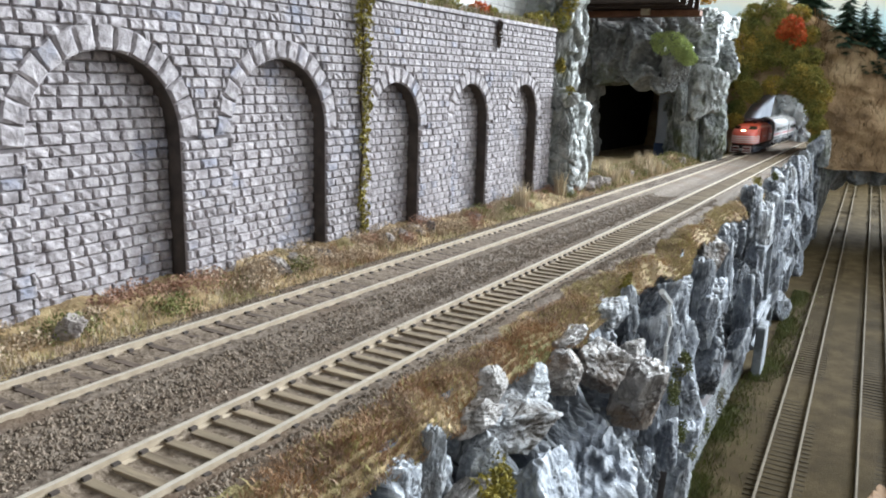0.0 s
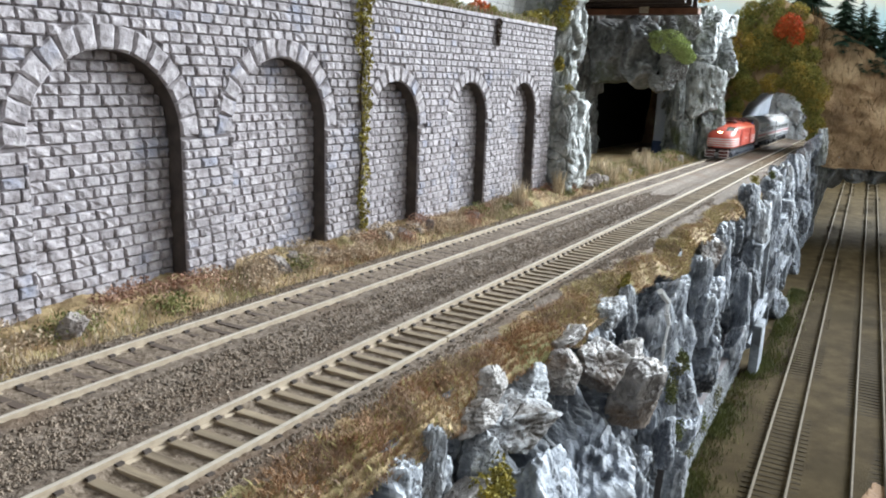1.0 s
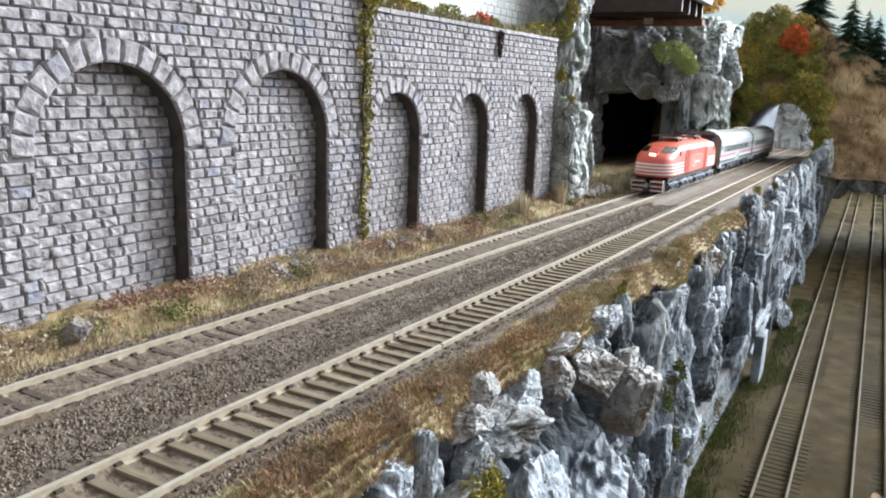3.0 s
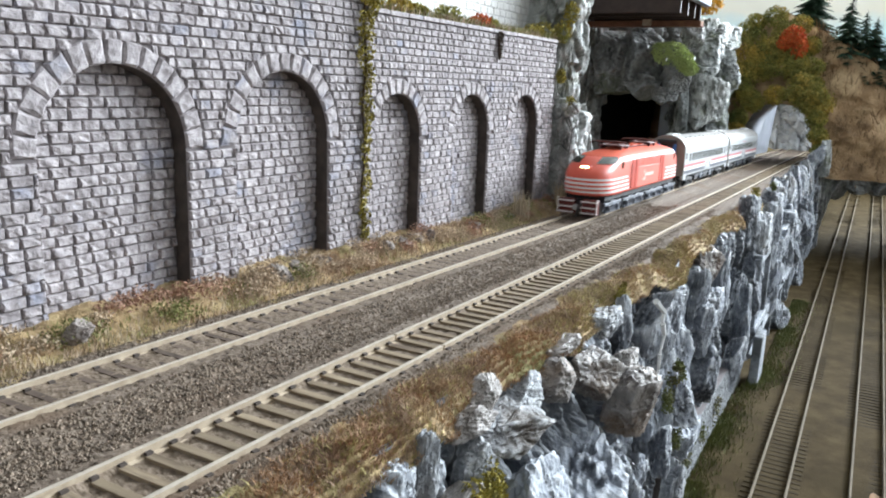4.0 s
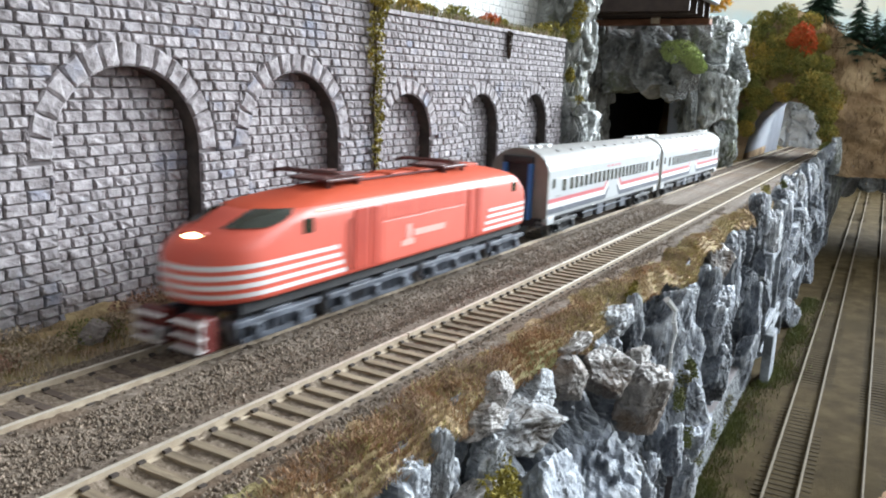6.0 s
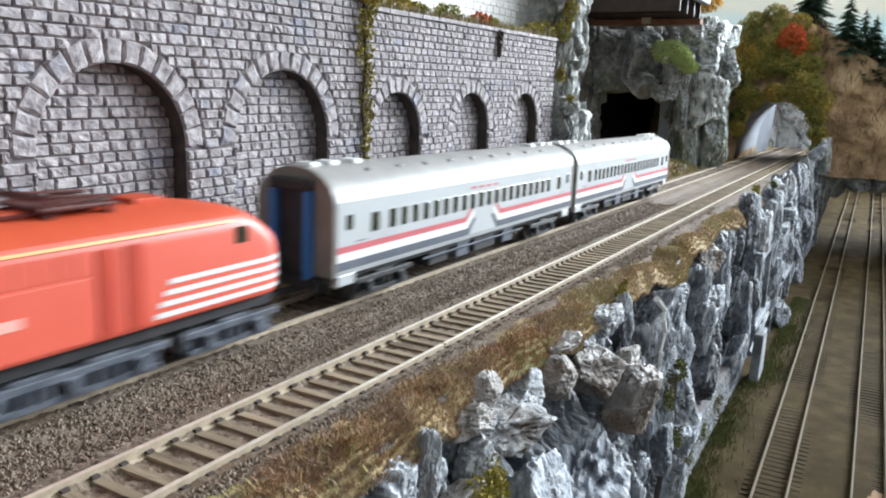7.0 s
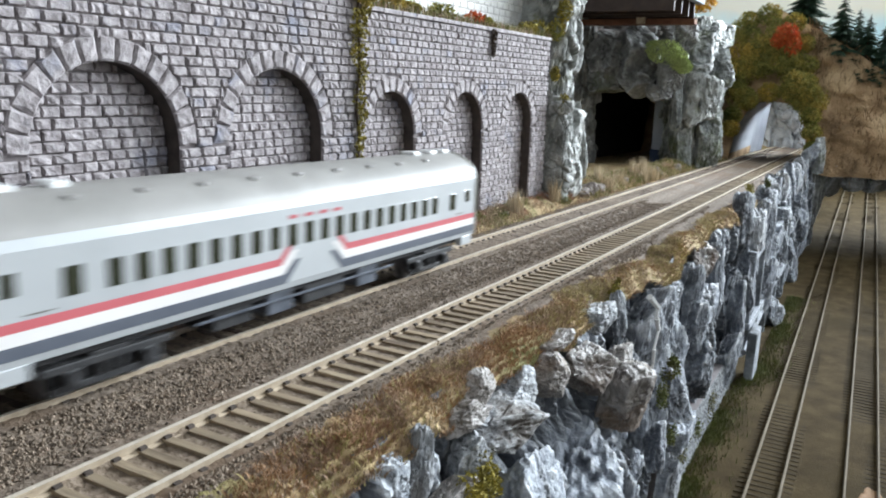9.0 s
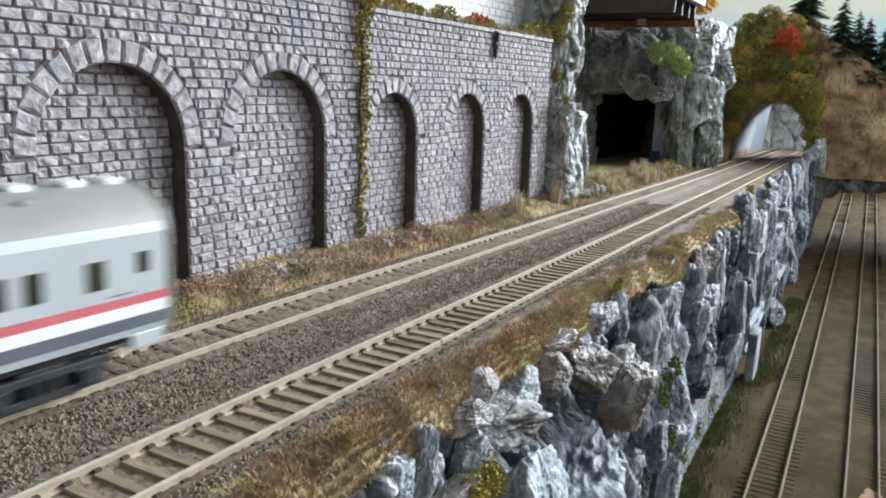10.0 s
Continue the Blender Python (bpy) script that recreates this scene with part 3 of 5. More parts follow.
def slab_mesh(seed, cuts=11, sub=5, rough=0.045):
    """A split, square-shouldered stone that fills a box of half size 1, cut by a few flat planes."""
    rng = np.random.default_rng(seed)
    bm = bmesh.new()
    bmesh.ops.create_icosphere(bm, subdivisions=sub, radius=1)
    V = np.array([v.co[:] for v in bm.verts])
    F = [[v.index for v in f.verts] for f in bm.faces]
    bm.free()
    W = V / (np.abs(V) ** 5).sum(1)[:, None] ** 0.2
    n = rng.normal(size=(cuts, 3)) * (1, 1, 0.75)
    n[:, 0] = np.abs(n[:, 0]) * rng.choice([1, 1, -1], cuts)
    n /= np.linalg.norm(n, axis=1)[:, None]
    d = rng.uniform(0.62, 1.02, cuts)
    r = np.min(np.where(W @ n.T > 0.05, d / np.maximum(W @ n.T, 0.05), 9), axis=1)
    W = W * np.minimum(r, 1.0)[:, None]
    strata = np.abs(vnoise(W * (1.3, 1.3, 3.0) + seed, 2, 3))
    W += V * (rough * vnoise(W * 5 + seed, seed % 7, 4) + 0.10 * vnoise(W * 1.7 - seed, 3, 3) - 0.08 * np.clip(0.12 - strata, 0, 0.12) / 0.12 - 0.05 * np.abs(vnoise(W * 2.6, 4, 3)))[:, None]
    return W, F


SLABS = [slab_mesh(300 + k) for k in range(10)] + [slab_mesh(320 + k, 8, 5, 0.055) for k in range(4)]
SLAB_DATA = {}


def crag(x, y, z, half, tall, k, mat, lean=0.0):
    """One stone of the cliff: centre, half width as it faces the line's near end, half height, kind, paint, lean."""
    key = (k, mat.name)
    if key not in SLAB_DATA:
        W, F = SLABS[k]
        me = bpy.data.meshes.new("rock")
        me.from_pydata(W.tolist(), [], F)
        me.materials.append(mat)
        me.update()
        SLAB_DATA[key] = me
    ob = new("rock", SLAB_DATA[key])
    ob.parent = cliff_face
    ob.matrix_basis = pose(x * MM, y * MM, z * MM, lean * 0.5, lean, (k * 37) % 24 - 12) @ Matrix.Diagonal((0.8 * half * MM, 1.5 * half * MM, 1.06 * tall * MM, 1))
    return ob


def cliff_rocks():
    """Split slabs and blocks on the face and along the brink."""
    crag(-80, 338, -35, 12.0, 23.4, 2, ROCK, 0)
    crag(-84, 391, -26, 10.5, 8.2, 5, ROCK, 4)
    crag(-80, 441, -44, 6.8, 20.4, 1, ROCK, 6)
    crag(-84, 486, -28, 10.9, 12.4, 4, ROCK_BROWN, 0)
    crag(-80, 527, -47, 7.6, 26.6, 3, ROCK, -3)
    crag(-76, 448, -59, 9.1, 16.6, 6, ROCK, 3)
    crag(-74, 460, -87, 12.7, 19.9, 7, ROCK, 0)
    crag(-76, 391, -83, 12.6, 17.7, 0, ROCK, 0)
    crag(-76, 422, -118, 11.3, 14.6, 8, ROCK, 5)
    crag(-76, 608, -95, 9.2, 28.4, 9, ROCK, 0)
    crag(-76, 584, -124, 9.4, 23.5, 2, ROCK, 0)
    crag(-76, 653, -77, 10.2, 25.5, 5, ROCK, -4)
    crag(-80, 684, -48, 15.8, 35.9, 8, ROCK_PALE, 0)
    crag(-86, 653, -25, 10.1, 18.3, 4, ROCK, 0)
    crag(-82, 751, -32, 13.0, 23.4, 7, ROCK, 8)
    crag(-84, 904, -37, 11.1, 25.9, 1, ROCK_PALE, 5)
    crag(-84, 1035, -41, 15.4, 28.0, 6, ROCK, 0)
    crag(-84, 1211, -43, 15.4, 34.0, 3, ROCK, -4)
    crag(-84, 1473, -57, 15.6, 45.9, 0, ROCK_PALE, 3)
    crag(-78, 1136, -90, 16.9, 26.9, 9, ROCK, 0)
    crag(-80, 1347, -87, 18.0, 31.6, 2, ROCK, 0)
    crag(-74, 1035, -144, 16.4, 32.1, 5, ROCK, 0)
    crag(-76, 1310, -145, 15.1, 44.3, 8, ROCK, 0)
    crag(-66, 818, -147, 11.5, 20.1, 4, ROCK, 0)
    crag(-70, 284, -43, 11.2, 14.5, 6, ROCK_BROWN, 10)
    crag(-78, 255, -25, 9.8, 9.2, 4, ROCK_BROWN, -8)
    crag(-80, 294, -35, 9.3, 7.0, 9, ROCK_BROWN, 0)
    crag(-82, 228, -19, 7.7, 7.2, 7, ROCK_BROWN, 0)
    crag(-86, 208, -19, 7.5, 6.0, 5, ROCK_PALE, 0)
    crag(-89, 186, -11, 6.0, 5.0, 7, ROCK_BROWN, 8)
    crag(-88, 238, -12, 7.0, 5.0, 2, ROCK_BROWN, 0)
    crag(-86, 283, -15, 8.3, 8.3, 8, ROCK_PALE, -5)
    crag(-84, 306, -20, 3.8, 11.0, 1, ROCK, -8)
    crag(-88, 175, -14, 7.5, 5.0, 3, ROCK_BROWN, -12)
    crag(-84, 190, -23, 12.5, 7.5, 4, ROCK_PALE, -4)
    crag(-84, 172, -25, 6.5, 9.0, 3, ROCK_PALE, 0)
    crag(-86, 146, -18, 3.7, 11.1, 1, ROCK_PALE, 4)
    crag(-88, 136, -18, 6.1, 8.6, 6, ROCK, 0)
    crag(-84, 160, -31, 5.9, 5.2, 2, ROCK_BROWN, 0)
    crag(-68, 369, -119, 7.8, 15.8, 3, ROCK_PALE, 0)
    crag(-68, 325, -81, 6.6, 10.2, 9, ROCK, 0)
    crag(-92, 269, -49, 10.0, 6.7, 5, ROCK_BROWN, 0)
    crag(-77, 200, -52, 12.0, 19.0, 10, ROCK, 0)
    crag(-74, 240, -68, 19.0, 24.0, 11, ROCK, 0)
    crag(-84, 189, -48, 10.2, 11.9, 12, ROCK, 0)
    crag(-72, 290, -100, 12.0, 26.0, 13, ROCK, 0)
    rng = random.Random(8)
    # the same kind of stones beyond and beneath them
    y = 640.0
    while y < 1400:
        half = rng.uniform(9, 15)
        crag(-86 + rng.uniform(-3, 3), y, grade(y) - rng.uniform(8, 26), half, half * rng.uniform(1.2, 2.1), rng.randrange(10), rng.choice((ROCK, ROCK, ROCK_PALE)), rng.uniform(-8, 8))
        y += half * rng.uniform(1.6, 2.6)
    for _ in range(85):
        y = 300 + 1100 * rng.random() ** 1.3
        half = rng.uniform(6, 12)
        foot = -74 if y > 660 else -83
        crag(foot + rng.uniform(-4, 2), y, rng.uniform(-140, -45), half, half * rng.uniform(1.1, 2.6), rng.randrange(10), ROCK, rng.uniform(-8, 8))
    # white quartz vein down the block beside the bend of the brink
    vein = bmesh.new()
    pts = [(-73, 312, -10), (-70.6, 319, -16), (-70.2, 316, -20), (-69.9, 320, -26), (-69.7, 314, -33), (-69.8, 315, -40), (-70, 309, -48)]
    for p, q, r in zip(pts, pts[1:], (1.5, 0.9, 1.2, 0.7, 0.9, 0.6)):
        rod(vein, p, q, r, 6, r * 0.8)
    part("quartz_vein", vein, QUARTZ, cliff_face, "white painted vein in the rock")


cliff_rocks()


def rock_column(name, label, cx, cy, rx, ry, z0, z1, seed, mat=ROCK, amp=(11, 5, 1.8), lean=(0, 0), taper=0.15, category="rock"):
    nu, nv = 130, 110
    A, T = np.meshgrid(np.linspace(0, 2 * np.pi, nu, endpoint=False), np.linspace(0, 1.18, nv), indexing="ij")
    A, T = A.ravel(), T.ravel()
    cap = np.clip((1.18 - T) / 0.18, 0, 1)
    r = np.where(T > 1, np.sqrt(np.maximum(cap, 0)), 1.0) * (1 - taper * np.minimum(T, 1))
    t = np.minimum(T, 1)
    ex = np.sign(np.cos(A)) * np.abs(np.cos(A)) ** 0.7
    ey = np.sign(np.sin(A)) * np.abs(np.sin(A)) ** 0.7
    P = np.stack([cx + rx * r * ex + lean[0] * t, cy + ry * r * ey + lean[1] * t, z0 + (z1 - z0) * t + 6 * (1 - cap) * (T > 1)], 1)
    D = np.stack([np.cos(A), np.sin(A), 0.3 * (T > 1)], 1)
    flat = np.stack([A / (2 * np.pi) * 2 * np.pi * (rx + ry) / 2, P[:, 2]], 1)
    off = np.zeros(len(P))
    for k, (cell, a) in enumerate(zip([(30, 44), (12, 18), (5, 7)], amp)):
        o, crack = facets(flat, cell, seed + k)
        off += a * (o - 0.35 * np.exp(-crack * 14))
    V = (P + D * (off * np.where(T > 1, cap, 1))[:, None]).reshape(nu, nv, 3).transpose(1, 0, 2).reshape(-1, 3)
    ob = mesh_object(name, V, grid_faces(nv, nu, close=True), mat)
    return tagged(ob, label, category)


# ---- leaves, grass ----
def leaf_mesh(name, blobs, n, size, mat, seed, parent=None, flat=0.0, shell=0.55):
    """Small bent leaves thrown round blobs (x, y, z, rx, ry, rz)."""
    rng = np.random.default_rng(seed)
    B = np.array(blobs, float)
    w = (B[:, 3] * B[:, 4] * B[:, 5]) ** (2 / 3)
    k = rng.choice(len(B), n, p=w / w.sum())
    d = rng.normal(size=(n, 3))
    d /= np.linalg.norm(d, axis=1)[:, None]
    rad = shell + (1.1 - shell) * rng.random(n) ** 0.8
    C = B[k, :3] + d * rad[:, None] * B[k, 3:]
    u = rng.normal(size=(n, 3))
    u /= np.linalg.norm(u, axis=1)[:, None]
    v = np.cross(u, rng.normal(size=(n, 3)))
    v /= np.linalg.norm(v, axis=1)[:, None]
    s = size * rng.uniform(0.6, 1.3, n)[:, None]
    lift = np.cross(u, v) * s * 0.25
    V = np.stack([C - u * s, C - v * s * 0.55 + lift, C + u * s, C + v * s * 0.55 + lift], 1).reshape(-1, 3)
    return mesh_object(name, V, np.arange(4 * n).reshape(n, 4), mat, parent)


def blades(name, label, roots, height, width, mat, seed, lean=0.5):
    """Grass: a tapering blade of two faces at each root (n, 3)."""
    rng = np.random.default_rng(seed)
    n = len(roots)
    h = height * rng.uniform(0.45, 1.25, n)
    a = rng.random(n) * 2 * np.pi
    side = np.stack([np.cos(a), np.sin(a), 0 * a], 1) * width / 2
    b = rng.random(n) * 2 * np.pi
    bend = np.stack([np.cos(b), np.sin(b), 0 * b], 1) * (lean * h * rng.random(n))[:, None]
    up = np.stack([0 * h, 0 * h, h], 1)
    R = np.asarray(roots)
    V = np.stack([R - side, R + side, R + side * 0.7 + bend * 0.35 + up * 0.55, R - side * 0.7 + bend * 0.35 + up * 0.55, R + bend + up], 1).reshape(-1, 3)
    i = np.arange(n)[:, None] * 5
    F = (i + np.array([[0, 1, 2, 3]])).tolist() + (i + np.array([[3, 2, 4]])).tolist()
    return tagged(mesh_object(name, V, F, mat), label, "grass", kind="stuff")


def ground_z(x, y):
    """Height of the turf, near enough for roots."""
    verge = np.clip((-196 - x) / 14, 0, 1)
    return -5.2 + verge * 5.0 + grade(y)


YARD_GREEN = material("yard_green", [(0.085, 0.10, 0.03), (0.17, 0.175, 0.06)], 50, island=0.35, bump=0, spots=(0.14, 0.11, 0.05), spot_scale=25, spot_at=0.56)


REED = material("reed", [(0.50, 0.40, 0.27), (0.66, 0.56, 0.42)], 60, island=0.3, bump=0)


def grasses():
    rng = np.random.default_rng(31)

    def clumped(n, x0, x1, y0, y1, spread, clumps):
        cx, cy = rng.uniform(x0, x1, clumps), rng.uniform(y0, y1, clumps)
        k = rng.integers(0, clumps, n)
        x, y = cx[k] + rng.normal(size=n) * spread * 0.6, cy[k] + rng.normal(size=n) * spread
        x = np.minimum(np.clip(x, x0 - 2, x1 + 3), brink(y) - 3 - 3 * rng.random(n))
        return np.stack([x, y, ground_z(x, y)], 1)

    blades("wall_foot_grass", "dry tan and rusty grass along the foot of the wall", clumped(24000, -214, -193, 60, 900, 8, 170), 4.6, 0.42, BLADE_DRY, 1)
    blades("wall_foot_weeds", "dull green weeds along the foot of the wall", clumped(7000, -211, -191, 60, 1100, 7, 110), 3.8, 0.5, BLADE_GREEN, 2)
    near = BED[(BED[:, 0] > -103) & (BED[:, 1] > 60) & (BED[:, 1] < 1250)]
    patch = np.sin(near[:, 1] * 0.045 + near[:, 0] * 0.12) + 0.8 * np.sin(near[:, 1] * 0.11 - near[:, 0] * 0.2)
    inner_edge = np.interp(near[:, 1], [150, 300, 420, 900], [-103, -101, -97, -95])
    inward = np.clip((near[:, 0] - inner_edge + 2 * patch) / 5, 0, 1)
    rusty = np.interp(near[:, 1], [200, 340], [1.0, 0.15])

    def rooted(n, weight):
        k = rng.choice(len(near), n, p=weight / weight.sum())
        return near[k] + rng.normal(size=(n, 3)) * (0.6, 1.4, 0) - (0, 0, 0.3)

    blades("bank_grass", "short dry tan turf along the brink of the rock", rooted(56000, inward * np.clip(1.3 + patch, 0.2, 3)), 1.6, 0.34, BLADE_DRY, 3, 1.6)
    blades("bank_rust", "rust-brown turf along the brink of the rock", rooted(9000, inward * rusty * np.clip(0.8 - patch, 0.05, 3)), 1.5, 0.36, BLADE_RUST, 6, 1.6)
    blades("bank_weeds", "olive green turf along the brink of the rock", rooted(26000, inward * (1.3 - rusty) * np.clip(patch + 0.6, 0.1, 2)), 1.6, 0.4, BLADE_OLIVE, 4, 1.6)
    n = 13000
    x, y = -78 + np.abs(rng.normal(0, 9, n)) + np.where(np.arange(n) % 2, 0, 3), 300 + 640 * rng.random(n) ** 1.4
    x = x + np.clip((y - 600) / 60, 0, 1) * 14
    keep = rng.random(n) < 0.35 + 0.65 * (np.sin(y * 0.05) > -0.2)
    blades("yard_grass", "green grass along the foot of the cliff", np.stack([x, y, np.full(n, LOW_Z - 2.2)], 1)[keep], 4.0, 0.55, YARD_GREEN, 5)
    # tall pale reeds near the cave mouth
    for j, (rx, ry) in enumerate([(-200, 668), (-199, 775), (-197, 806), (-206, 545), (-204, 470), (-202, 700)]):
        m = 130
        blades("reed_tuft", "tall pale dry reed tuft on the verge", np.stack([rng.normal(rx, 2.2, m), rng.normal(ry, 3, m), ground_z(np.full(m, rx), np.full(m, ry))], 1), 17, 0.7, REED, 10 + j, 0.4)


grasses()


def ballast_bits():
    rng = np.random.default_rng(9)
    n = 26000
    x = np.concatenate([rng.uniform(-157, -134, n // 2), rng.uniform(-107, -98, n // 4), rng.uniform(-192, -182, n // 8), rng.uniform(-180, -110, n - n // 2 - n // 4 - n // 8)])
    y = 60 + 560 * rng.random(n) ** 1.3
    z = np.full(n, -3.1)
    for c, depth in ((FAR_X, 2.1), (NEAR_X, 2.5)):
        d = np.abs(x - c)
        z = np.maximum(z, np.where(d < 8.2, -depth, np.where(d < 16.5, -1.45, -1.45 - (d - 16.5) * 0.3)))
    keep = np.ones(n, bool)
    for c in (FAR_X, NEAR_X):
        keep &= np.abs(np.abs(x - c) - 8.9) > 1.3
    x, y, z = x[keep], y[keep], z[keep]
    n = len(x)
    between = (np.abs(x - FAR_X) < 9) | (np.abs(x - NEAR_X) < 9)
    z = z + grade(y) + np.where(between, -0.1, 0.15)
    s = np.where(between, 0.33, 0.46) * rng.uniform(0.6, 1.4, n)
    O = np.array([(1, 0, 0), (0, 1, 0), (-1, 0, 0), (0, -1, 0), (0, 0, 0.8), (0, 0, -0.8)], float)
    a = rng.random(n) * 6.28
    c, q = np.cos(a)[:, None], np.sin(a)[:, None]
    jit = 1 + 0.5 * (rng.random((n, 6, 1)) - 0.5)
    L = O[None] * jit * s[:, None, None]
    X, Y2 = L[:, :, 0] * c - L[:, :, 1] * q, L[:, :, 0] * q + L[:, :, 1] * c
    V = np.stack([X + x[:, None], Y2 + y[:, None], L[:, :, 2] + z[:, None]], -1).reshape(-1, 3)
    f = np.array([(0, 1, 4), (1, 2, 4), (2, 3, 4), (3, 0, 4), (1, 0, 5), (2, 1, 5), (3, 2, 5), (0, 3, 5)])
    F = (np.arange(n)[:, None, None] * 6 + f[None]).reshape(-1, 3)
    tagged(mesh_object("ballast_stones", V, F, BALLAST_BIT), "loose grey-brown ballast stones between the rails", "ballast", kind="stuff")


ballast_bits()


STONE_BROWN = material("brown_stone", [(0.12, 0.10, 0.09), (0.24, 0.20, 0.18), (0.36, 0.32, 0.29)], 150, bump=1.0, bump_scale=400, bump_size=1)


def wall_foot_stones():
    rng = random.Random(4)
    for x, y, z, s in [(-201, 136, -1, 4.5), (-210, 66, 0, 5), (-206, 232, -3, 6), (-209, 243, -3, 5), (-209, 262, -4, 5), (-208, 312, -5, 5), (-209, 326, -6, 6), (-208, 340, -6, 5),
                       (-207, 352, -6, 5), (-209, 372, -7, 4), (-207, 404, -8, 5), (-206, 455, -9, 4), (-204, 600, -10, 9), (-202, 640, -11, 7)]:
        tagged(boulder("stone", x, y, z, (s * 0.8, s, s * 0.6), None, STONE_BROWN, (rng.uniform(-30, 30), rng.uniform(-30, 30), rng.uniform(0, 360)), rng.randrange(14)),
               "small grey-brown stone lying at the wall foot", "stone", "stones along the wall foot")


wall_foot_stones()


def weed_clumps():
    rng = random.Random(77)
    tan = material("tan_weed", [(0.40, 0.30, 0.21), (0.58, 0.46, 0.33)], 90, island=0.35, bump=0)
    rust = material("rust_weed", [(0.30, 0.165, 0.11), (0.46, 0.28, 0.20)], 90, island=0.35, bump=0)
    y = 70.0
    while y < 1180:
        kind = rng.random()
        mat, word = (tan, "tan") if kind < 0.5 else (rust, "rust-brown") if kind < 0.8 else (BLADE_GREEN, "dull green")
        x, s = rng.uniform(-213, -200), rng.uniform(4.5, 8.0) * (1.3 if y > 560 else 1)
        t = empty("weed_clump", word + " dry weed clump at the wall foot", "weed", "weeds along the wall foot")
        z = float(ground_z(x, y))
        leaf_mesh("foliage", [(x, y, z + s * 0.35, s * 0.9, s * 1.5, s * 0.75)], 700 if y < 560 else 500, 0.6, mat, int(y * 10), t, shell=0.2)
        y += rng.uniform(3.5, 9) * (1 + y / 500)


weed_clumps()


def ivy():
    thing = empty("ivy", "yellow-green ivy climbing the joint of the two walls", "ivy")
    rng = random.Random(2)
    blobs = []
    z = -4.0
    while z < 134:
        big = 1.0 if z > 55 else 0.65
        blobs.append((WALL_X + 2, 302 + rng.uniform(-2.5, 2.5) + (2 if z > 90 else 0), z, 2.4 * big, rng.uniform(2.5, 5.5) * big * (1.35 if z > 85 else 1), rng.uniform(3, 5)))
        z += rng.uniform(2.5, 5)
    blobs += [(WALL_X + 3, 306, 116, 4, 7, 8), (WALL_X + 3, 310, 124, 5, 9, 8), (WALL_X + 3, 300, 126, 5, 7, 10)]
    leaf_mesh("foliage", blobs, 2200, 1.1, LEAF_YELLOW, 3, thing)
    bm = bmesh.new()
    for k in range(12):
        rod(bm, (WALL_X + 0.8, 302 + 1.5 * math.sin(k * 1.7), -8 + k * 11), (WALL_X + 0.8, 302 + 1.5 * math.sin((k + 1) * 1.7), 4 + k * 11), 0.6, 5)
    part("stem", bm, BARK, thing)


ivy()


def verge_bank():
    """A low turf bank between the far track and the cave mouth."""
    ys, xs = np.linspace(585, 1230, 130), np.linspace(-252, -191, 30)
    Y, X = np.meshgrid(ys, xs, indexing="ij")
    P = np.stack([X.ravel(), Y.ravel(), np.zeros(X.size)], 1)
    u = (P[:, 0] + 252) / 61
    ends = np.clip(np.minimum(P[:, 1] - 585, 1230 - P[:, 1]) / 40, 0, 1)
    rise = np.sin(np.pi * u ** 1.3) ** 1.2 * (11 + 6 * vnoise(P * 0.03, 12, 3)) * ends + 2.2 * vnoise(P * 0.12, 13, 3)
    P[:, 2] = -6.5 + grade(P[:, 1]) + rise
    tagged(mesh_object("verge_bank", P, grid_faces(len(ys), len(xs)), TURF, smooth=True), "low turf bank before the cave mouth", kind="structure")
    g = np.random.default_rng(71)
    pick = P[g.integers(0, len(P), 16000)] + g.normal(size=(16000, 3)) * (1.5, 3, 0)
    blades("bank_tufts", "green and tan grass on the turf bank", pick[:11000], 5, 0.6, BLADE_GREEN, 72, 0.7)
    blades("bank_dry_tufts", "dry tan grass on the turf bank", pick[11000:], 5, 0.6, BLADE_DRY, 73, 0.7)
    for j, (x, y) in enumerate([(-212, 668), (-211, 778), (-209, 812)]):
        m = 110
        R = np.stack([g.normal(x, 2.2, m), g.normal(y, 3.5, m), np.full(m, grade(y) + 3.0)], 1)
        blades("reed_tuft", "tall pale dry reed tuft on the turf bank", R, 16, 0.8, REED, 80 + j, 0.4)
    q = random.Random(5)
    for x, y, s in [(-205, 620, 8), (-207, 645, 6), (-204, 722, 5), (-206, 860, 7), (-203, 940, 6)]:
        tagged(boulder("stone", x, y, grade(y) + 1, (s, s * 1.2, s * 0.8), None, STONE_BROWN, (q.uniform(-30, 30), 0, q.uniform(0, 360)), q.randrange(14)),
               "small grey-brown stone on the turf bank", "stone", "stones on the bank")


verge_bank()


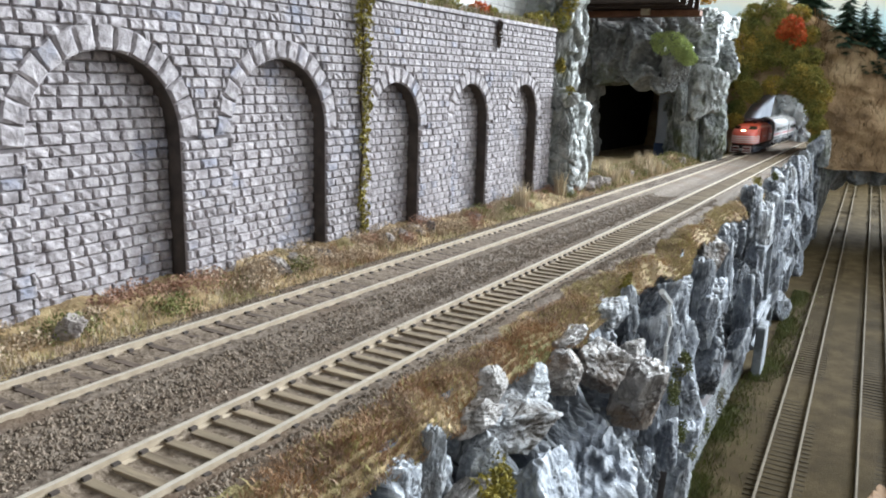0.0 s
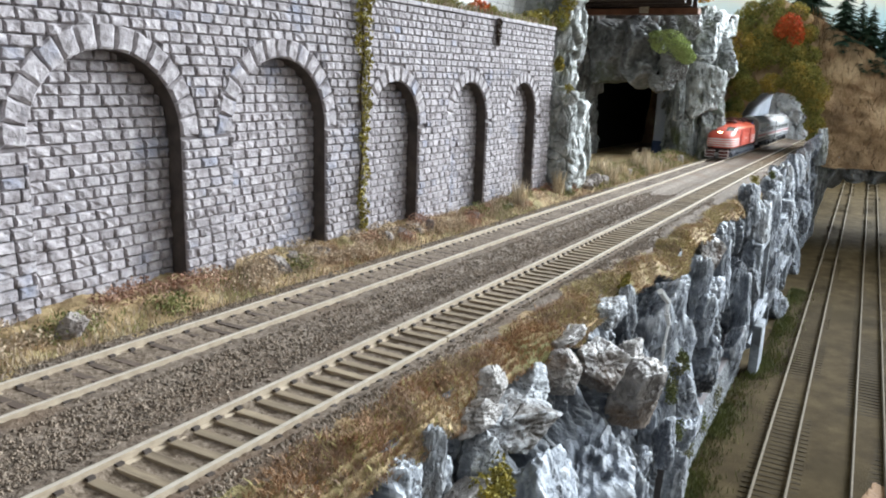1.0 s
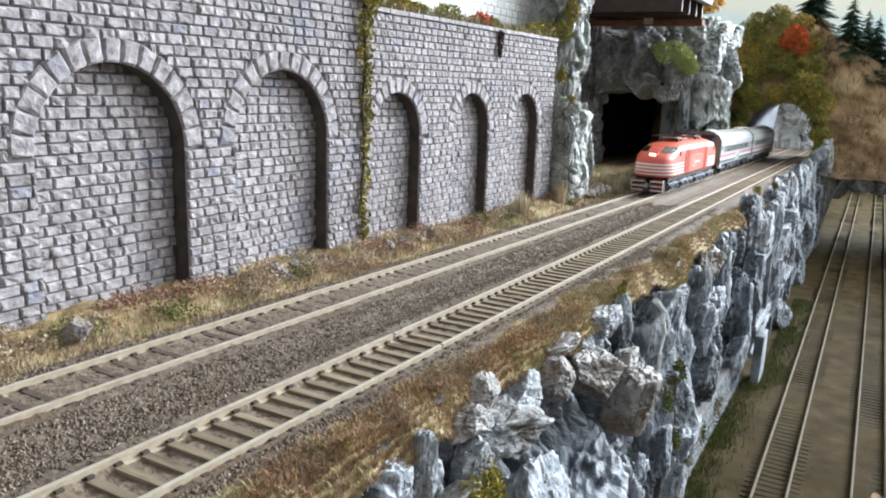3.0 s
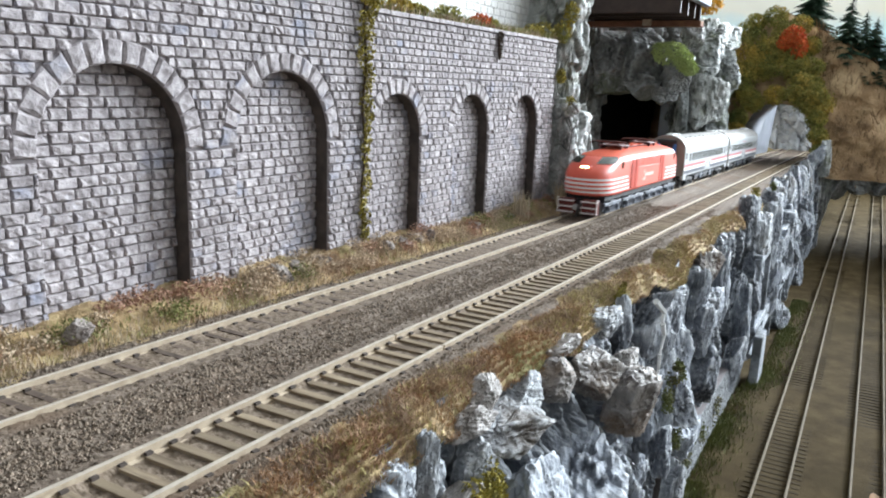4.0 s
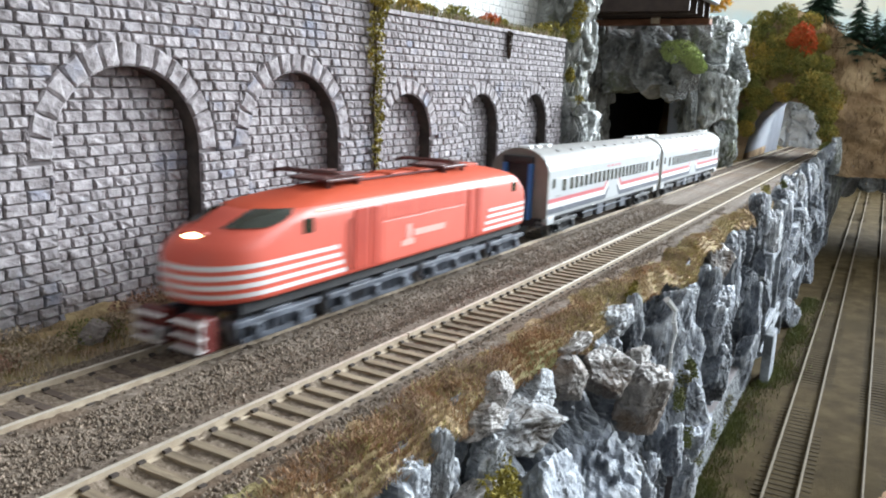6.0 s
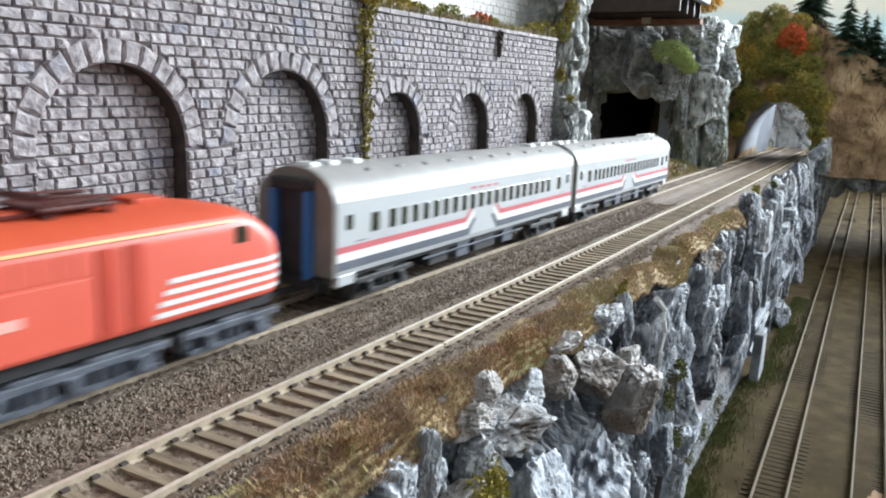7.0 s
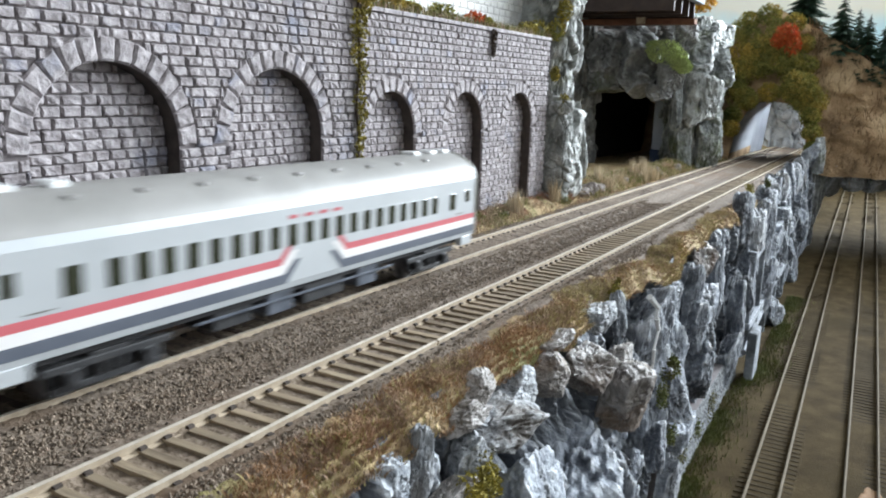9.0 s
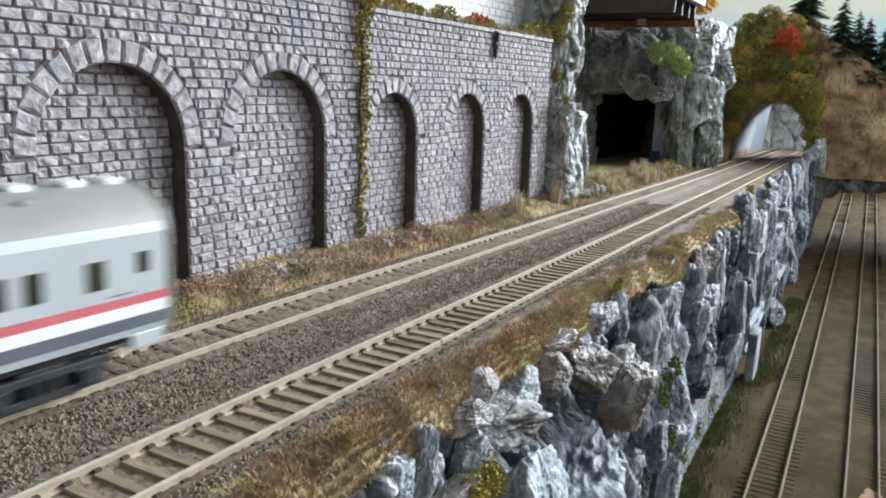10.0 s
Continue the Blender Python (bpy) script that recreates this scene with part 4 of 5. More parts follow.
# ---- ledge and white building above the second wall ----
def ledge():
    xs, ys = np.linspace(-330, WALL_X - 0.5, 40), np.linspace(303.5, 600, 110)
    Y, X = np.meshgrid(ys, xs, indexing="ij")
    P = np.stack([X.ravel(), Y.ravel(), np.zeros(X.size)], 1)
    P[:, 2] = 108.5 + 1.8 * vnoise(P * 0.06, 4, 3)
    tagged(mesh_object("ledge_ground", P, grid_faces(len(ys), len(xs)), TURF, smooth=True), "turf ledge on top of the wall", kind="structure")
    coping = empty("wall_coping", "weathered pale stone coping along the wall top", "coping")
    rng = random.Random(6)
    y = 304.0
    while y < 545:
        b = min(545, y + rng.uniform(14, 20))
        part("coping_stone", boxed(WALL_X - 7, WALL_X + 1.2, y, b - 0.4, 106.8 + rng.uniform(0, 0.4), 109.3, 0.4), STONE, coping)
        y = b
    g = np.random.default_rng(12)
    n = 5000
    R = np.stack([g.uniform(-236, WALL_X + 0.5, n), g.uniform(305, 560, n), np.full(n, 108.5)], 1)
    blades("ledge_grass", "green and tan grass along the wall top", R[: n // 2], 6, 0.45, BLADE_GREEN, 21)
    blades("ledge_dry_grass", "dry tan grass along the wall top", R[n // 2:], 5, 0.45, BLADE_DRY, 22)
    for i, (y, s, m) in enumerate([(345, 6, LEAF_GREEN), (362, 5, LEAF_GREEN), (395, 7, LEAF_GREEN), (436, 6, LEAF_ORANGE), (450, 5, LEAF_GREEN), (520, 7, LEAF_YELLOW), (540, 9, LEAF_YELLOW)]):
        t = empty("shrub", "small low shrub on the turf ledge", "shrub", "shrubs on the ledge")
        leaf_mesh("foliage", [(-224, y, 111 + s * 0.4, s, s * 1.3, s * 0.7)], 220, 1.5, m, 40 + i, t)
    vine = empty("hanging_vine", "dark dry vine hanging over the wall top", "vine")
    leaf_mesh("foliage", [(WALL_X + 1.5, 446, 106 - k * 2.5, 1.5, 2.6 - 0.2 * k, 2.2) for k in range(6)], 260, 1.0, BARK, 60, vine)


ledge()


def white_building():
    house = empty("white_brick_building", "white-painted brick building with dark joints on the ledge", "building")
    part("wall", boxed(-300, -247.2, 318, 588, 107, 230), WHITE_JOINT, house)
    rng = random.Random(15)
    lay(house, [(y, z, l, h, r * 0.2, x, 0.7) for y, z, l, h, r, x, _ in courses(318, 588, 108, 160, 4.8, (9.5, 10.5), lambda z: [], -247.2, 1, rng)], WHITE_STONE, (440, 590), "brick")


white_building()

# ---- rocks at the wall's end, cave mouth, bridge ----
rock_column("rock_outcrop", "tall grey rock outcrop at the end of the wall", -232, 575, 28, 26, -20, 210, 31, ROCK_WARM, lean=(-6, 12), taper=0.05)
rock_column("rock_outcrop", "low grey rock buttress at the end of the wall", -214, 560, 13, 12, -18, 62, 35, ROCK_WARM, amp=(7, 4, 1.5))
for i, (x, y, z, s, m) in enumerate([(-207, 556, 62, 7, LEAF_YELLOW), (-214, 552, 84, 5, LEAF_YELLOW), (-216, 556, 116, 8, LEAF_GREEN), (-212, 560, 130, 8, LEAF_YELLOW)]):
    t = empty("hanging_moss", "yellow-green moss tuft on the rock outcrop", "moss", "moss on the outcrop")
    leaf_mesh("foliage", [(x, y, z, s * 0.7, s * 0.8, s)], 260, 1.4, m, 70 + i, t)


def cave():
    tagged(mesh_object("cave_ground", [(-520, 540, -14), (-222, 540, -13), (-222, 1450, -27), (-520, 1450, -27)], [(0, 1, 2, 3)], TURF),
           "dark turf floor before the cave", kind="structure")
    # the hollow's darkness is painted black on its sides, back and roof
    hollow = empty("cave_tunnel", "tunnel behind the rock mouth, its unlit depth painted black", "tunnel")
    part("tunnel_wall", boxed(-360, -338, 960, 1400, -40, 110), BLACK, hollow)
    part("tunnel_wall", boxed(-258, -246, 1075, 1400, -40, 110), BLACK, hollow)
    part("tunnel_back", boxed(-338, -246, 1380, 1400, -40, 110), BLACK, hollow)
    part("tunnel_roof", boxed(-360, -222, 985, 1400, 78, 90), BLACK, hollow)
    part("lining_pier", boxed(-262, -246, 1046, 1064, -30, 60, 2), material("dim_plaster", [(0.36, 0.38, 0.43), (0.48, 0.50, 0.55)], 40), hollow, "pale blue-grey lining pier")
    part("lining_skirting", boxed(-263, -245, 1044, 1063, -30, -4, 1), material("blue_skirting", [(0.03, 0.05, 0.10), (0.06, 0.08, 0.15)], 60), hollow, "dark blue foot of the lining")
    rock_column("rock_pillar", "grey rock wall between the cave and the tunnel", -229, 1146, 29, 112, -40, 166, 41, ROCK_GREY, amp=(11, 6, 2), taper=0.0)
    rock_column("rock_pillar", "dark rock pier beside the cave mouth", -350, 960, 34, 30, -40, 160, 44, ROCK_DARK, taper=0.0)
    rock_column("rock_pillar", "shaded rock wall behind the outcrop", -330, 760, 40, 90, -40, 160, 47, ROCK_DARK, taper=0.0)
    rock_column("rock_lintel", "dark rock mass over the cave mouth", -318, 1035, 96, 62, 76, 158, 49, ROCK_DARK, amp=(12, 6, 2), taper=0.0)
    def block(x, y, z, half, tall, k, mat):
        W, F = SLABS[k]
        ob = mesh_object("boulder", W * (1.05 * half, 0.9 * half, 1.05 * tall), F, mat)
        ob.matrix_world = pose(x * MM, y * MM, z * MM, 0, (k * 5) % 14 - 7, 20 + (k * 29) % 30)
        tagged(ob, "dark weathered boulder by the cave mouth" if mat is ROCK_DARK else "grey weathered boulder on the rock wall", "boulder", "boulders round the cave")

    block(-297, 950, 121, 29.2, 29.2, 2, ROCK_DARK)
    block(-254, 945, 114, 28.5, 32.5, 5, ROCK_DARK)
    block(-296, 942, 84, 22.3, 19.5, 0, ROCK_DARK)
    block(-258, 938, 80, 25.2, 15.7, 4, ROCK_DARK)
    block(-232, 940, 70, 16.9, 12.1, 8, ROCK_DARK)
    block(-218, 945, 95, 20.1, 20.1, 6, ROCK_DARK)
    block(-218, 984, 55, 9.0, 25.9, 1, ROCK_GREY)
    block(-209, 960, 139, 14.7, 16.7, 7, ROCK_DARK)
    block(-202, 1030, 134, 25.0, 26.0, 3, ROCK_GREY)
    block(-192, 1046, 104, 22.0, 24.7, 9, ROCK_GREY)
    block(-208, 1010, 100, 18.8, 17.4, 2, ROCK_GREY)
    block(-203, 1026, 62, 30.0, 44.0, 8, ROCK_WARM)
    block(-212, 1018, 14, 17.8, 42.0, 3, ROCK_GREY)
    block(-188, 1040, 8, 20.0, 40.0, 7, ROCK_GREY)
    block(-326, 955, 18, 10.8, 46.8, 1, ROCK_DARK)
    block(-227, 640, 29, 9.8, 31.9, 9, ROCK_WARM)
    block(-50, 1275, -47, 21.0, 25.2, 4, ROCK_DARK)
    block(-19, 1290, -49, 25.2, 18.5, 8, ROCK_DARK)
    block(13, 1300, -44, 25.0, 16.7, 6, ROCK_DARK)
    block(44, 1310, -43, 24.9, 18.2, 2, ROCK_DARK)
    block(-66, 1240, -11, 10.6, 24.5, 1, ROCK_WARM)
    for x, z, s in [(-226, 118, 24), (-210, 106, 15)]:
        moss = empty("moss_patch", "bright green moss cushion on the rocks", "moss", "moss on the cave rocks")
        leaf_mesh("cushion", [(x, 928, z, s * 0.8, s * 0.5, s * 0.55), (x + s * 0.5, 928, z - s * 0.3, s * 0.6, s * 0.4, s * 0.5), (x - s * 0.5, 928, z + s * 0.15, s * 0.5, s * 0.4, s * 0.35)], 2600, 1.3, MOSS, int(s), moss, shell=0.75)
    bush = empty("bush", "golden yellow autumn bush on the rock pillar", "bush")
    leaf_mesh("foliage", [(-228, 1040, 182, 20, 14, 12), (-212, 1046, 184, 16, 12, 11)], 900, 2.3, material("golden_leaf", [(0.5, 0.26, 0.02), (0.68, 0.42, 0.05)], 90, island=0.3, bump=0), 81, bush)


cave()


def bridge():
    b = empty("girder_bridge", "dark brown girder bridge over the cave mouth", "bridge")
    part("deck", boxed(-480, -197, 840, 950, 176, 184, 0.8), GIRDER, b)
    for y in (846, 880, 914, 944):
        part("girder", boxed(-480, -200, y - 2, y + 2, 156, 176, 0.4), GIRDER, b)
    part("bearing_beam", boxed(-420, -196, 930, 946, 149, 155.5, 0.6), material("red_brown_beam", [(0.13, 0.055, 0.03), (0.22, 0.10, 0.06)], 120), b, "red-brown timber bearing beam")
    part("bracket", boxed(-262, -252, 926, 931, 150, 158, 0.4), RAIL_SIDE, b)
    part("parapet", boxed(-199, -191, 838, 952, 172, 192, 0.8), CONCRETE, b, "pale concrete edge of the bridge")
    for y in np.arange(842, 950, 12):
        part("sleeper", boxed(-470, -214, y, y + 5, 184, 187, 0.3), BARK, b)


bridge()


# ---- hill with the tunnel arch ----
HILL_TOP = [(-330, 150), (-225, 165), (-205, 180), (-160, 206), (-128, 190), (-90, 168), (-50, 146), (0, 112), (60, 78), (160, 40), (400, 20)]


def hill():
    top = lambda x: np.interp(x, [a for a, _ in HILL_TOP], [b for _, b in HILL_TOP])
    xs = np.unique(np.concatenate([np.linspace(-330, 400, 150), np.linspace(-194, -86, 50)]))
    rows = 60
    V = []
    for x in xs:
        d = abs(x + 140) / 53
        z0 = -30.0 if x < -80 else -40.0
        if d < 1:
            z0 = -26 + 90 * math.sqrt(1 - d ** 3)
        for t in np.linspace(0, 1, rows):
            z = z0 + (top(x) - z0) * t
            V.append((x, 1245 + 0.45 * (z + 40) + max(0, x + 80) * 0.25, z))
    V = np.array(V)
    n = vnoise(V * 0.03, 7, 5)
    V[:, 1] += 13 * n
    V[:, 2] += 3 * n
    k = len(xs)
    faces = grid_faces(k, rows)
    back = V.reshape(k, rows, 3)[:, -1].copy()
    back[:, 1] += 260
    back[:, 2] -= 30
    base = V.reshape(k, rows, 3)[:, 0].copy()
    base2 = base.copy()
    base2[:, 1] = 1480
    # soffit of the arch and of the overhang, and the hill's back
    W = np.concatenate([V, back, base2])
    i = np.arange(k - 1)
    tops, b0, c0 = i * rows + rows - 1, len(V) + i, len(V) + k + i
    extra = [(a, a + rows, q + 1, q) for a, q in zip(tops, b0)] + [(i_ * rows, q, q + 1, (i_ + 1) * rows) for i_, q in zip(i, c0)]
    ob = mesh_object("hillside", W, faces.tolist() + extra, SLOPE, smooth=True)
    ob.data.materials.append(CONCRETE)
    lined = [0] * (len(faces) + k - 1) + [1 if -194 < xs[q] < -118 else 0 for q in range(k - 1)]
    ob.data.polygons.foreach_set("material_index", lined)
    tagged(ob, "brown autumn hillside with a tunnel arch through it", kind="structure")
    # dry undergrowth and brush on the slope
    g = np.random.default_rng(5)
    pick = V[g.integers(0, len(V), 9000)] + g.normal(size=(9000, 3)) * (4, 2, 4)
    pick = pick[(pick[:, 0] > -110)]
    blades("slope_scrub", "tangled brown dry scrub on the hillside", pick, 12, 1.1, material("scrub", [(0.14, 0.08, 0.04), (0.36, 0.235, 0.125)], 40, island=0.4, bump=0), 51, 1.2)
    bush = lambda name, label, blobs, n, size, mat, seed: leaf_mesh("foliage", blobs, n, size, mat, seed, empty(name, label, "bush", "bushes over the tunnel arch"))
    rng = random.Random(23)
    for j in range(15):
        u = j / 14
        x = -202 + 112 * u
        z = 78 + 50 * math.sin(math.pi * min(1, u * 1.1)) + rng.uniform(-18, 30)
        s = rng.uniform(17, 27)
        bush("bush", "olive and dark green bush over the tunnel arch", [(x + rng.uniform(-10, 10), 1232 + 0.45 * (z + 40) - 6, z + rng.uniform(-12, 12), s * 0.7, s * 0.45, s * 0.7) for _ in range(5)], 1500, 1.9, LEAF_GREEN, 90 + j)
    for j, (x, z, s) in enumerate([(-196, 40, 14), (-182, 68, 16), (-98, 66, 17), (-88, 44, 15), (-82, 20, 14), (-78, -2, 11), (-120, 78, 16), (-150, 76, 16), (-178, 62, 15), (-196, 20, 13), (-150, 170, 20), (-190, 160, 18), (-168, 195, 18), (-130, 182, 16), (-212, 150, 20), (-218, 118, 18), (-214, 84, 17), (-206, 172, 17), (-196, 186, 15), (-112, 150, 15), (-104, 118, 16), (-100, 92, 15)]):
        bush("bush", "olive green bush on the hillside", [(x, 1230 + 0.45 * (z + 40), z, s, s * 0.6, s * 0.9)], 1000, 1.9, LEAF_GREEN, 120 + j)
    bush("bush", "bright orange-red autumn bush on the hill", [(-136, 1296, 162, 17, 10, 16), (-126, 1294, 146, 12, 9, 17), (-146, 1296, 152, 11, 8, 11)], 1300, 2.4, LEAF_ORANGE, 140)
    # tunnel lining and the rock seen through it
    lining = empty("tunnel_lining", "pale grey plastered tunnel lining wall", "tunnel")
    m = bmesh.new()
    pts = [(-199, 1276), (-198, 1310), (-197, 1400), (-196, 1520), (-194, 1640)]
    for (xa, ya), (xb, yb) in zip(pts, pts[1:]):
        vs = [m.verts.new(p) for p in ((xa, ya, -40), (xb, yb, -45), (xb + 10, yb, 70), (xa + 6, ya, 60))]
        m.faces.new(vs)
    made = bmesh.ops.solidify(m, geom=m.faces[:], thickness=6)
    part("lining_wall", m, CONCRETE, lining)

    def place(u, v):
        x = -260 + u * 330
        z = 150 - 200 * v
        return np.stack([x, 1790 + 0.25 * (x + 100), z], 1), np.stack([0 * u, -1 + 0 * u, 0 * u], 1), np.stack([x, z], 1)
    rock_sheet("backdrop_rock", "pale sunlit rock face beyond the tunnel", 90, 60, place, [(40, 60), (14, 20)], (22, 9), 61,
               material("pale_rock", [(0.42, 0.44, 0.46), (0.74, 0.75, 0.76), (0.86, 0.86, 0.85)], 40, bump=1, bump_scale=120, bump_size=2))
    # two black boards added where the lower tunnel only lies in shade
    part("lintel_shadow", boxed(-76, 500, 1560, 1575, -40, 60), BLACK, empty("tunnel_bulkhead", "black board for the shade inside the lower tunnel", "tunnel"))
    part("bulkhead", boxed(-200, 700, 2230, 2245, -160, -20), BLACK, empty("tunnel_bulkhead", "black board for the shade at the end of the lower tunnel", "tunnel"))
    tagged(boulder("boulder", -78, 1235, -12, (12, 12, 20), None, ROCK, (5, 8, 40), 3), "pale upright rock beside the tunnel mouth", "boulder")
    tagged(boulder("boulder", -70, 1260, -70, (16, 14, 60), None, ROCK_DARK, (3, 0, 90), 6), "dark rock pier below the tunnel mouth", "boulder")


hill()


def fir(x, y, z, height, seed):
    tree = empty("fir_tree", "dark green fir tree on the hillside", "tree", "fir trees on the hill")
    part("trunk", rod(bmesh.new(), (x, y, z - 4), (x, y, z + height * 0.97), height * 0.022, 7, 0.3), BARK, tree)
    rng = np.random.default_rng(seed)
    V, F = [], []
    tiers = 22
    for t in range(tiers):
        f = t / (tiers - 1)
        zz = z + height * (0.12 + 0.86 * f)
        reach = height * 0.33 * (1 - f) ** 0.8 + 1.5
        for k in range(12):
            a = rng.random() * 6.28
            r = reach * rng.uniform(0.5, 1.2)
            jz = rng.uniform(-0.02, 0.02) * height
            d = np.array([math.cos(a), math.sin(a), -0.35])
            s = np.array([-math.sin(a), math.cos(a), 0])
            for q in range(6):
                c = np.array([x, y, zz + jz]) + d * r * (q + 0.6) / 6
                w = r * 0.34 * (1.15 - q / 7)
                for side in (-1, 1):
                    i = len(V)
                    V += [c, c + s * side * w + d * w * 0.5 + (0, 0, -w * 0.35), c + d * r / 5, c + s * side * w * 0.4 + d * w]
                    F.append((i, i + 1, i + 3, i + 2))
    mesh_object("crown", V, F, NEEDLE, tree)


for i, (x, y, z, h) in enumerate([(-122, 1400, 170, 110), (-64, 1340, 124, 100), (-44, 1380, 116, 92), (-28, 1350, 100, 96), (-6, 1345, 90, 92), (18, 1380, 80, 96)]):
    fir(x, y, z, h, 200 + i)


def backdrop():
    m = bpy.data.materials.new("painted_sky")
    m.use_nodes = True
    N, L = m.node_tree.nodes, m.node_tree.links
    b = N["Principled BSDF"]
    tc, sep, ramp = N.new("ShaderNodeTexCoord"), N.new("ShaderNodeSeparateXYZ"), N.new("ShaderNodeValToRGB")
    nz, add = N.new("ShaderNodeTexNoise"), N.new("ShaderNodeMath")
    nz.inputs["Scale"].default_value = 9
    L.new(tc.outputs["Object"], sep.inputs[0])
    L.new(tc.outputs["Object"], nz.inputs["Vector"])
    add.operation = "MULTIPLY_ADD"
    add.inputs[1].default_value = 0.16
    L.new(nz.outputs["Fac"], add.inputs[0])
    L.new(sep.outputs["Z"], add.inputs[2])
    L.new(add.outputs[0], ramp.inputs[0])
    for e, (p, c) in zip([ramp.color_ramp.elements[0], ramp.color_ramp.elements[1], ramp.color_ramp.elements.new(0.3), ramp.color_ramp.elements.new(0.36)],
                         [(0.12, (0.34, 0.56, 0.62)), (0.5, (0.78, 0.70, 0.48)), (0.30, (0.5, 0.70, 0.74)), (0.36, (0.74, 0.72, 0.62))]):
        e.position, e.color = p, (*c, 1)
    L.new(ramp.outputs[0], b.inputs["Base Color"])
    # faint glow of its own, added in place of light falling on the backdrop
    L.new(ramp.outputs[0], b.inputs["Emission Color"])
    b.inputs["Emission Strength"].default_value = 0.24
    b.inputs["Roughness"].default_value = 0.9
    tagged(mesh_object("backdrop", [(x, y, z) for x in (-900, 240) for y in (2300, 2312) for z in (-160, 620)],
                       [(0, 1, 3, 2), (4, 6, 7, 5), (0, 4, 5, 1), (2, 3, 7, 6), (0, 2, 6, 4), (1, 5, 7, 3)], m), "painted pale blue and cream sky backdrop", kind="structure")


backdrop()
for i, (x, y, z, s) in enumerate([(-80, 168, -30, 7), (-70, 345, -60, 6), (-68, 352, -52, 5), (-74, 395, -108, 7), (-74, 430, -128, 8), (-86, 690, -8, 6), (-80, 760, -8, 5), (-86, 310, -9, 4), (-74, 470, -132, 9), (-74, 520, -134, 9)]):
    t = empty("moss_clump", "yellow-green moss clump growing on the cliff", "moss", "moss on the cliff")
    q = random.Random(i)
    leaf_mesh("foliage", [(x + q.uniform(-2, 1), y + q.uniform(-s, s), z + q.uniform(-s, s), s * q.uniform(0.3, 0.6), s * q.uniform(0.4, 0.8), s * q.uniform(0.4, 0.9)) for _ in range(5)],
              420 if i else 1500, 0.8, YARD_GREEN if i not in (0, 5, 7) else LEAF_YELLOW, 160 + i, t, shell=0.3)


def rust_patch():
    tagged(boulder("rust_heap", 24, 462, LOW_Z - 2.4, (8, 26, 2.2), None, material("rust_sand", [(0.16, 0.085, 0.035), (0.26, 0.14, 0.06)], 150, bump=0.8, bump_scale=500), (0, 0, 5), 5),
           "low heap of rust-orange sand between the rails", "sand heap")


rust_patch()


# ---- the train ----
RED = material("orange_red_paint", [(0.66, 0.09, 0.05), (0.73, 0.115, 0.068)], 30, rough=0.48, bump=0.08, spec=0.6, carried=True)
RED_DARK = material("deep_red_paint", [(0.085, 0.015, 0.012), (0.14, 0.022, 0.017)], 60, rough=0.45, bump=0.1, carried=True)
DOOR_RED = material("door_red_paint", [(0.42, 0.05, 0.03), (0.52, 0.065, 0.035)], 60, rough=0.45, bump=0.1, carried=True)
PINK = material("faded_lettering", [(0.74, 0.36, 0.30), (0.80, 0.46, 0.40)], 60, rough=0.5, bump=0, carried=True)
PANTO = material("pantograph_maroon", [(0.07, 0.022, 0.018), (0.13, 0.04, 0.032)], 60, rough=0.45, bump=0.1, carried=True)
ORANGE = material("orange_roof_paint", [(0.50, 0.065, 0.026), (0.57, 0.085, 0.034)], 40, rough=0.62, bump=0.1, spec=0.2, carried=True)
WHITE = material("white_stripe", [(0.70, 0.665, 0.65), (0.77, 0.74, 0.72)], 80, rough=0.45, bump=0, carried=True)
GOLD = material("cornice_paint", [(0.72, 0.36, 0.12), (0.80, 0.45, 0.18)], 80, rough=0.4, bump=0, carried=True)
UNDER = material("underframe_black", [(0.018, 0.018, 0.02), (0.04, 0.038, 0.038)], 200, rough=0.6, bump=0.2, carried=True)
FRAME = material("bogie_grey", [(0.04, 0.046, 0.06), (0.13, 0.142, 0.17)], 180, rough=0.55, bump=0.4, spots=(0.05, 0.04, 0.035), spot_scale=120, carried=True)
STEEL = material("wheel_steel", [(0.25, 0.25, 0.26), (0.4, 0.4, 0.41)], 150, rough=0.35, metal=0.9, bump=0.05, carried=True)
PANE = material("dark_window", [(0.022, 0.024, 0.016), (0.04, 0.044, 0.028)], 50, rough=0.12, bump=0, spec=0.6, carried=True)
SILVER = material("silver_paint", [(0.43, 0.445, 0.455), (0.50, 0.515, 0.525)], 40, rough=0.4, metal=0.15, bump=0.06, spec=0.5, carried=True)
ROOF = material("coach_roof_grey", [(0.25, 0.24, 0.225), (0.33, 0.315, 0.30)], 60, rough=0.5, bump=0.15, spec=0.4, carried=True)
END = material("coach_end_grey", [(0.15, 0.143, 0.125), (0.21, 0.20, 0.175)], 90, rough=0.5, bump=0.15, carried=True)
CRIMSON = material("red_band", [(0.48, 0.11, 0.125), (0.55, 0.14, 0.155)], 80, rough=0.4, bump=0, carried=True)
NAVY = material("navy_band", [(0.085, 0.095, 0.12), (0.12, 0.13, 0.155)], 80, rough=0.4, bump=0, carried=True)
BLUE = material("blue_gangway", [(0.03, 0.13, 0.36), (0.05, 0.18, 0.46)], 80, rough=0.5, bump=0.1, carried=True)
VENT = material("roof_hatch", [(0.78, 0.78, 0.77), (0.84, 0.84, 0.83)], 80, rough=0.4, bump=0, carried=True)
LAMP = glow("headlamp", (1.0, 0.78, 0.42), 14.0)

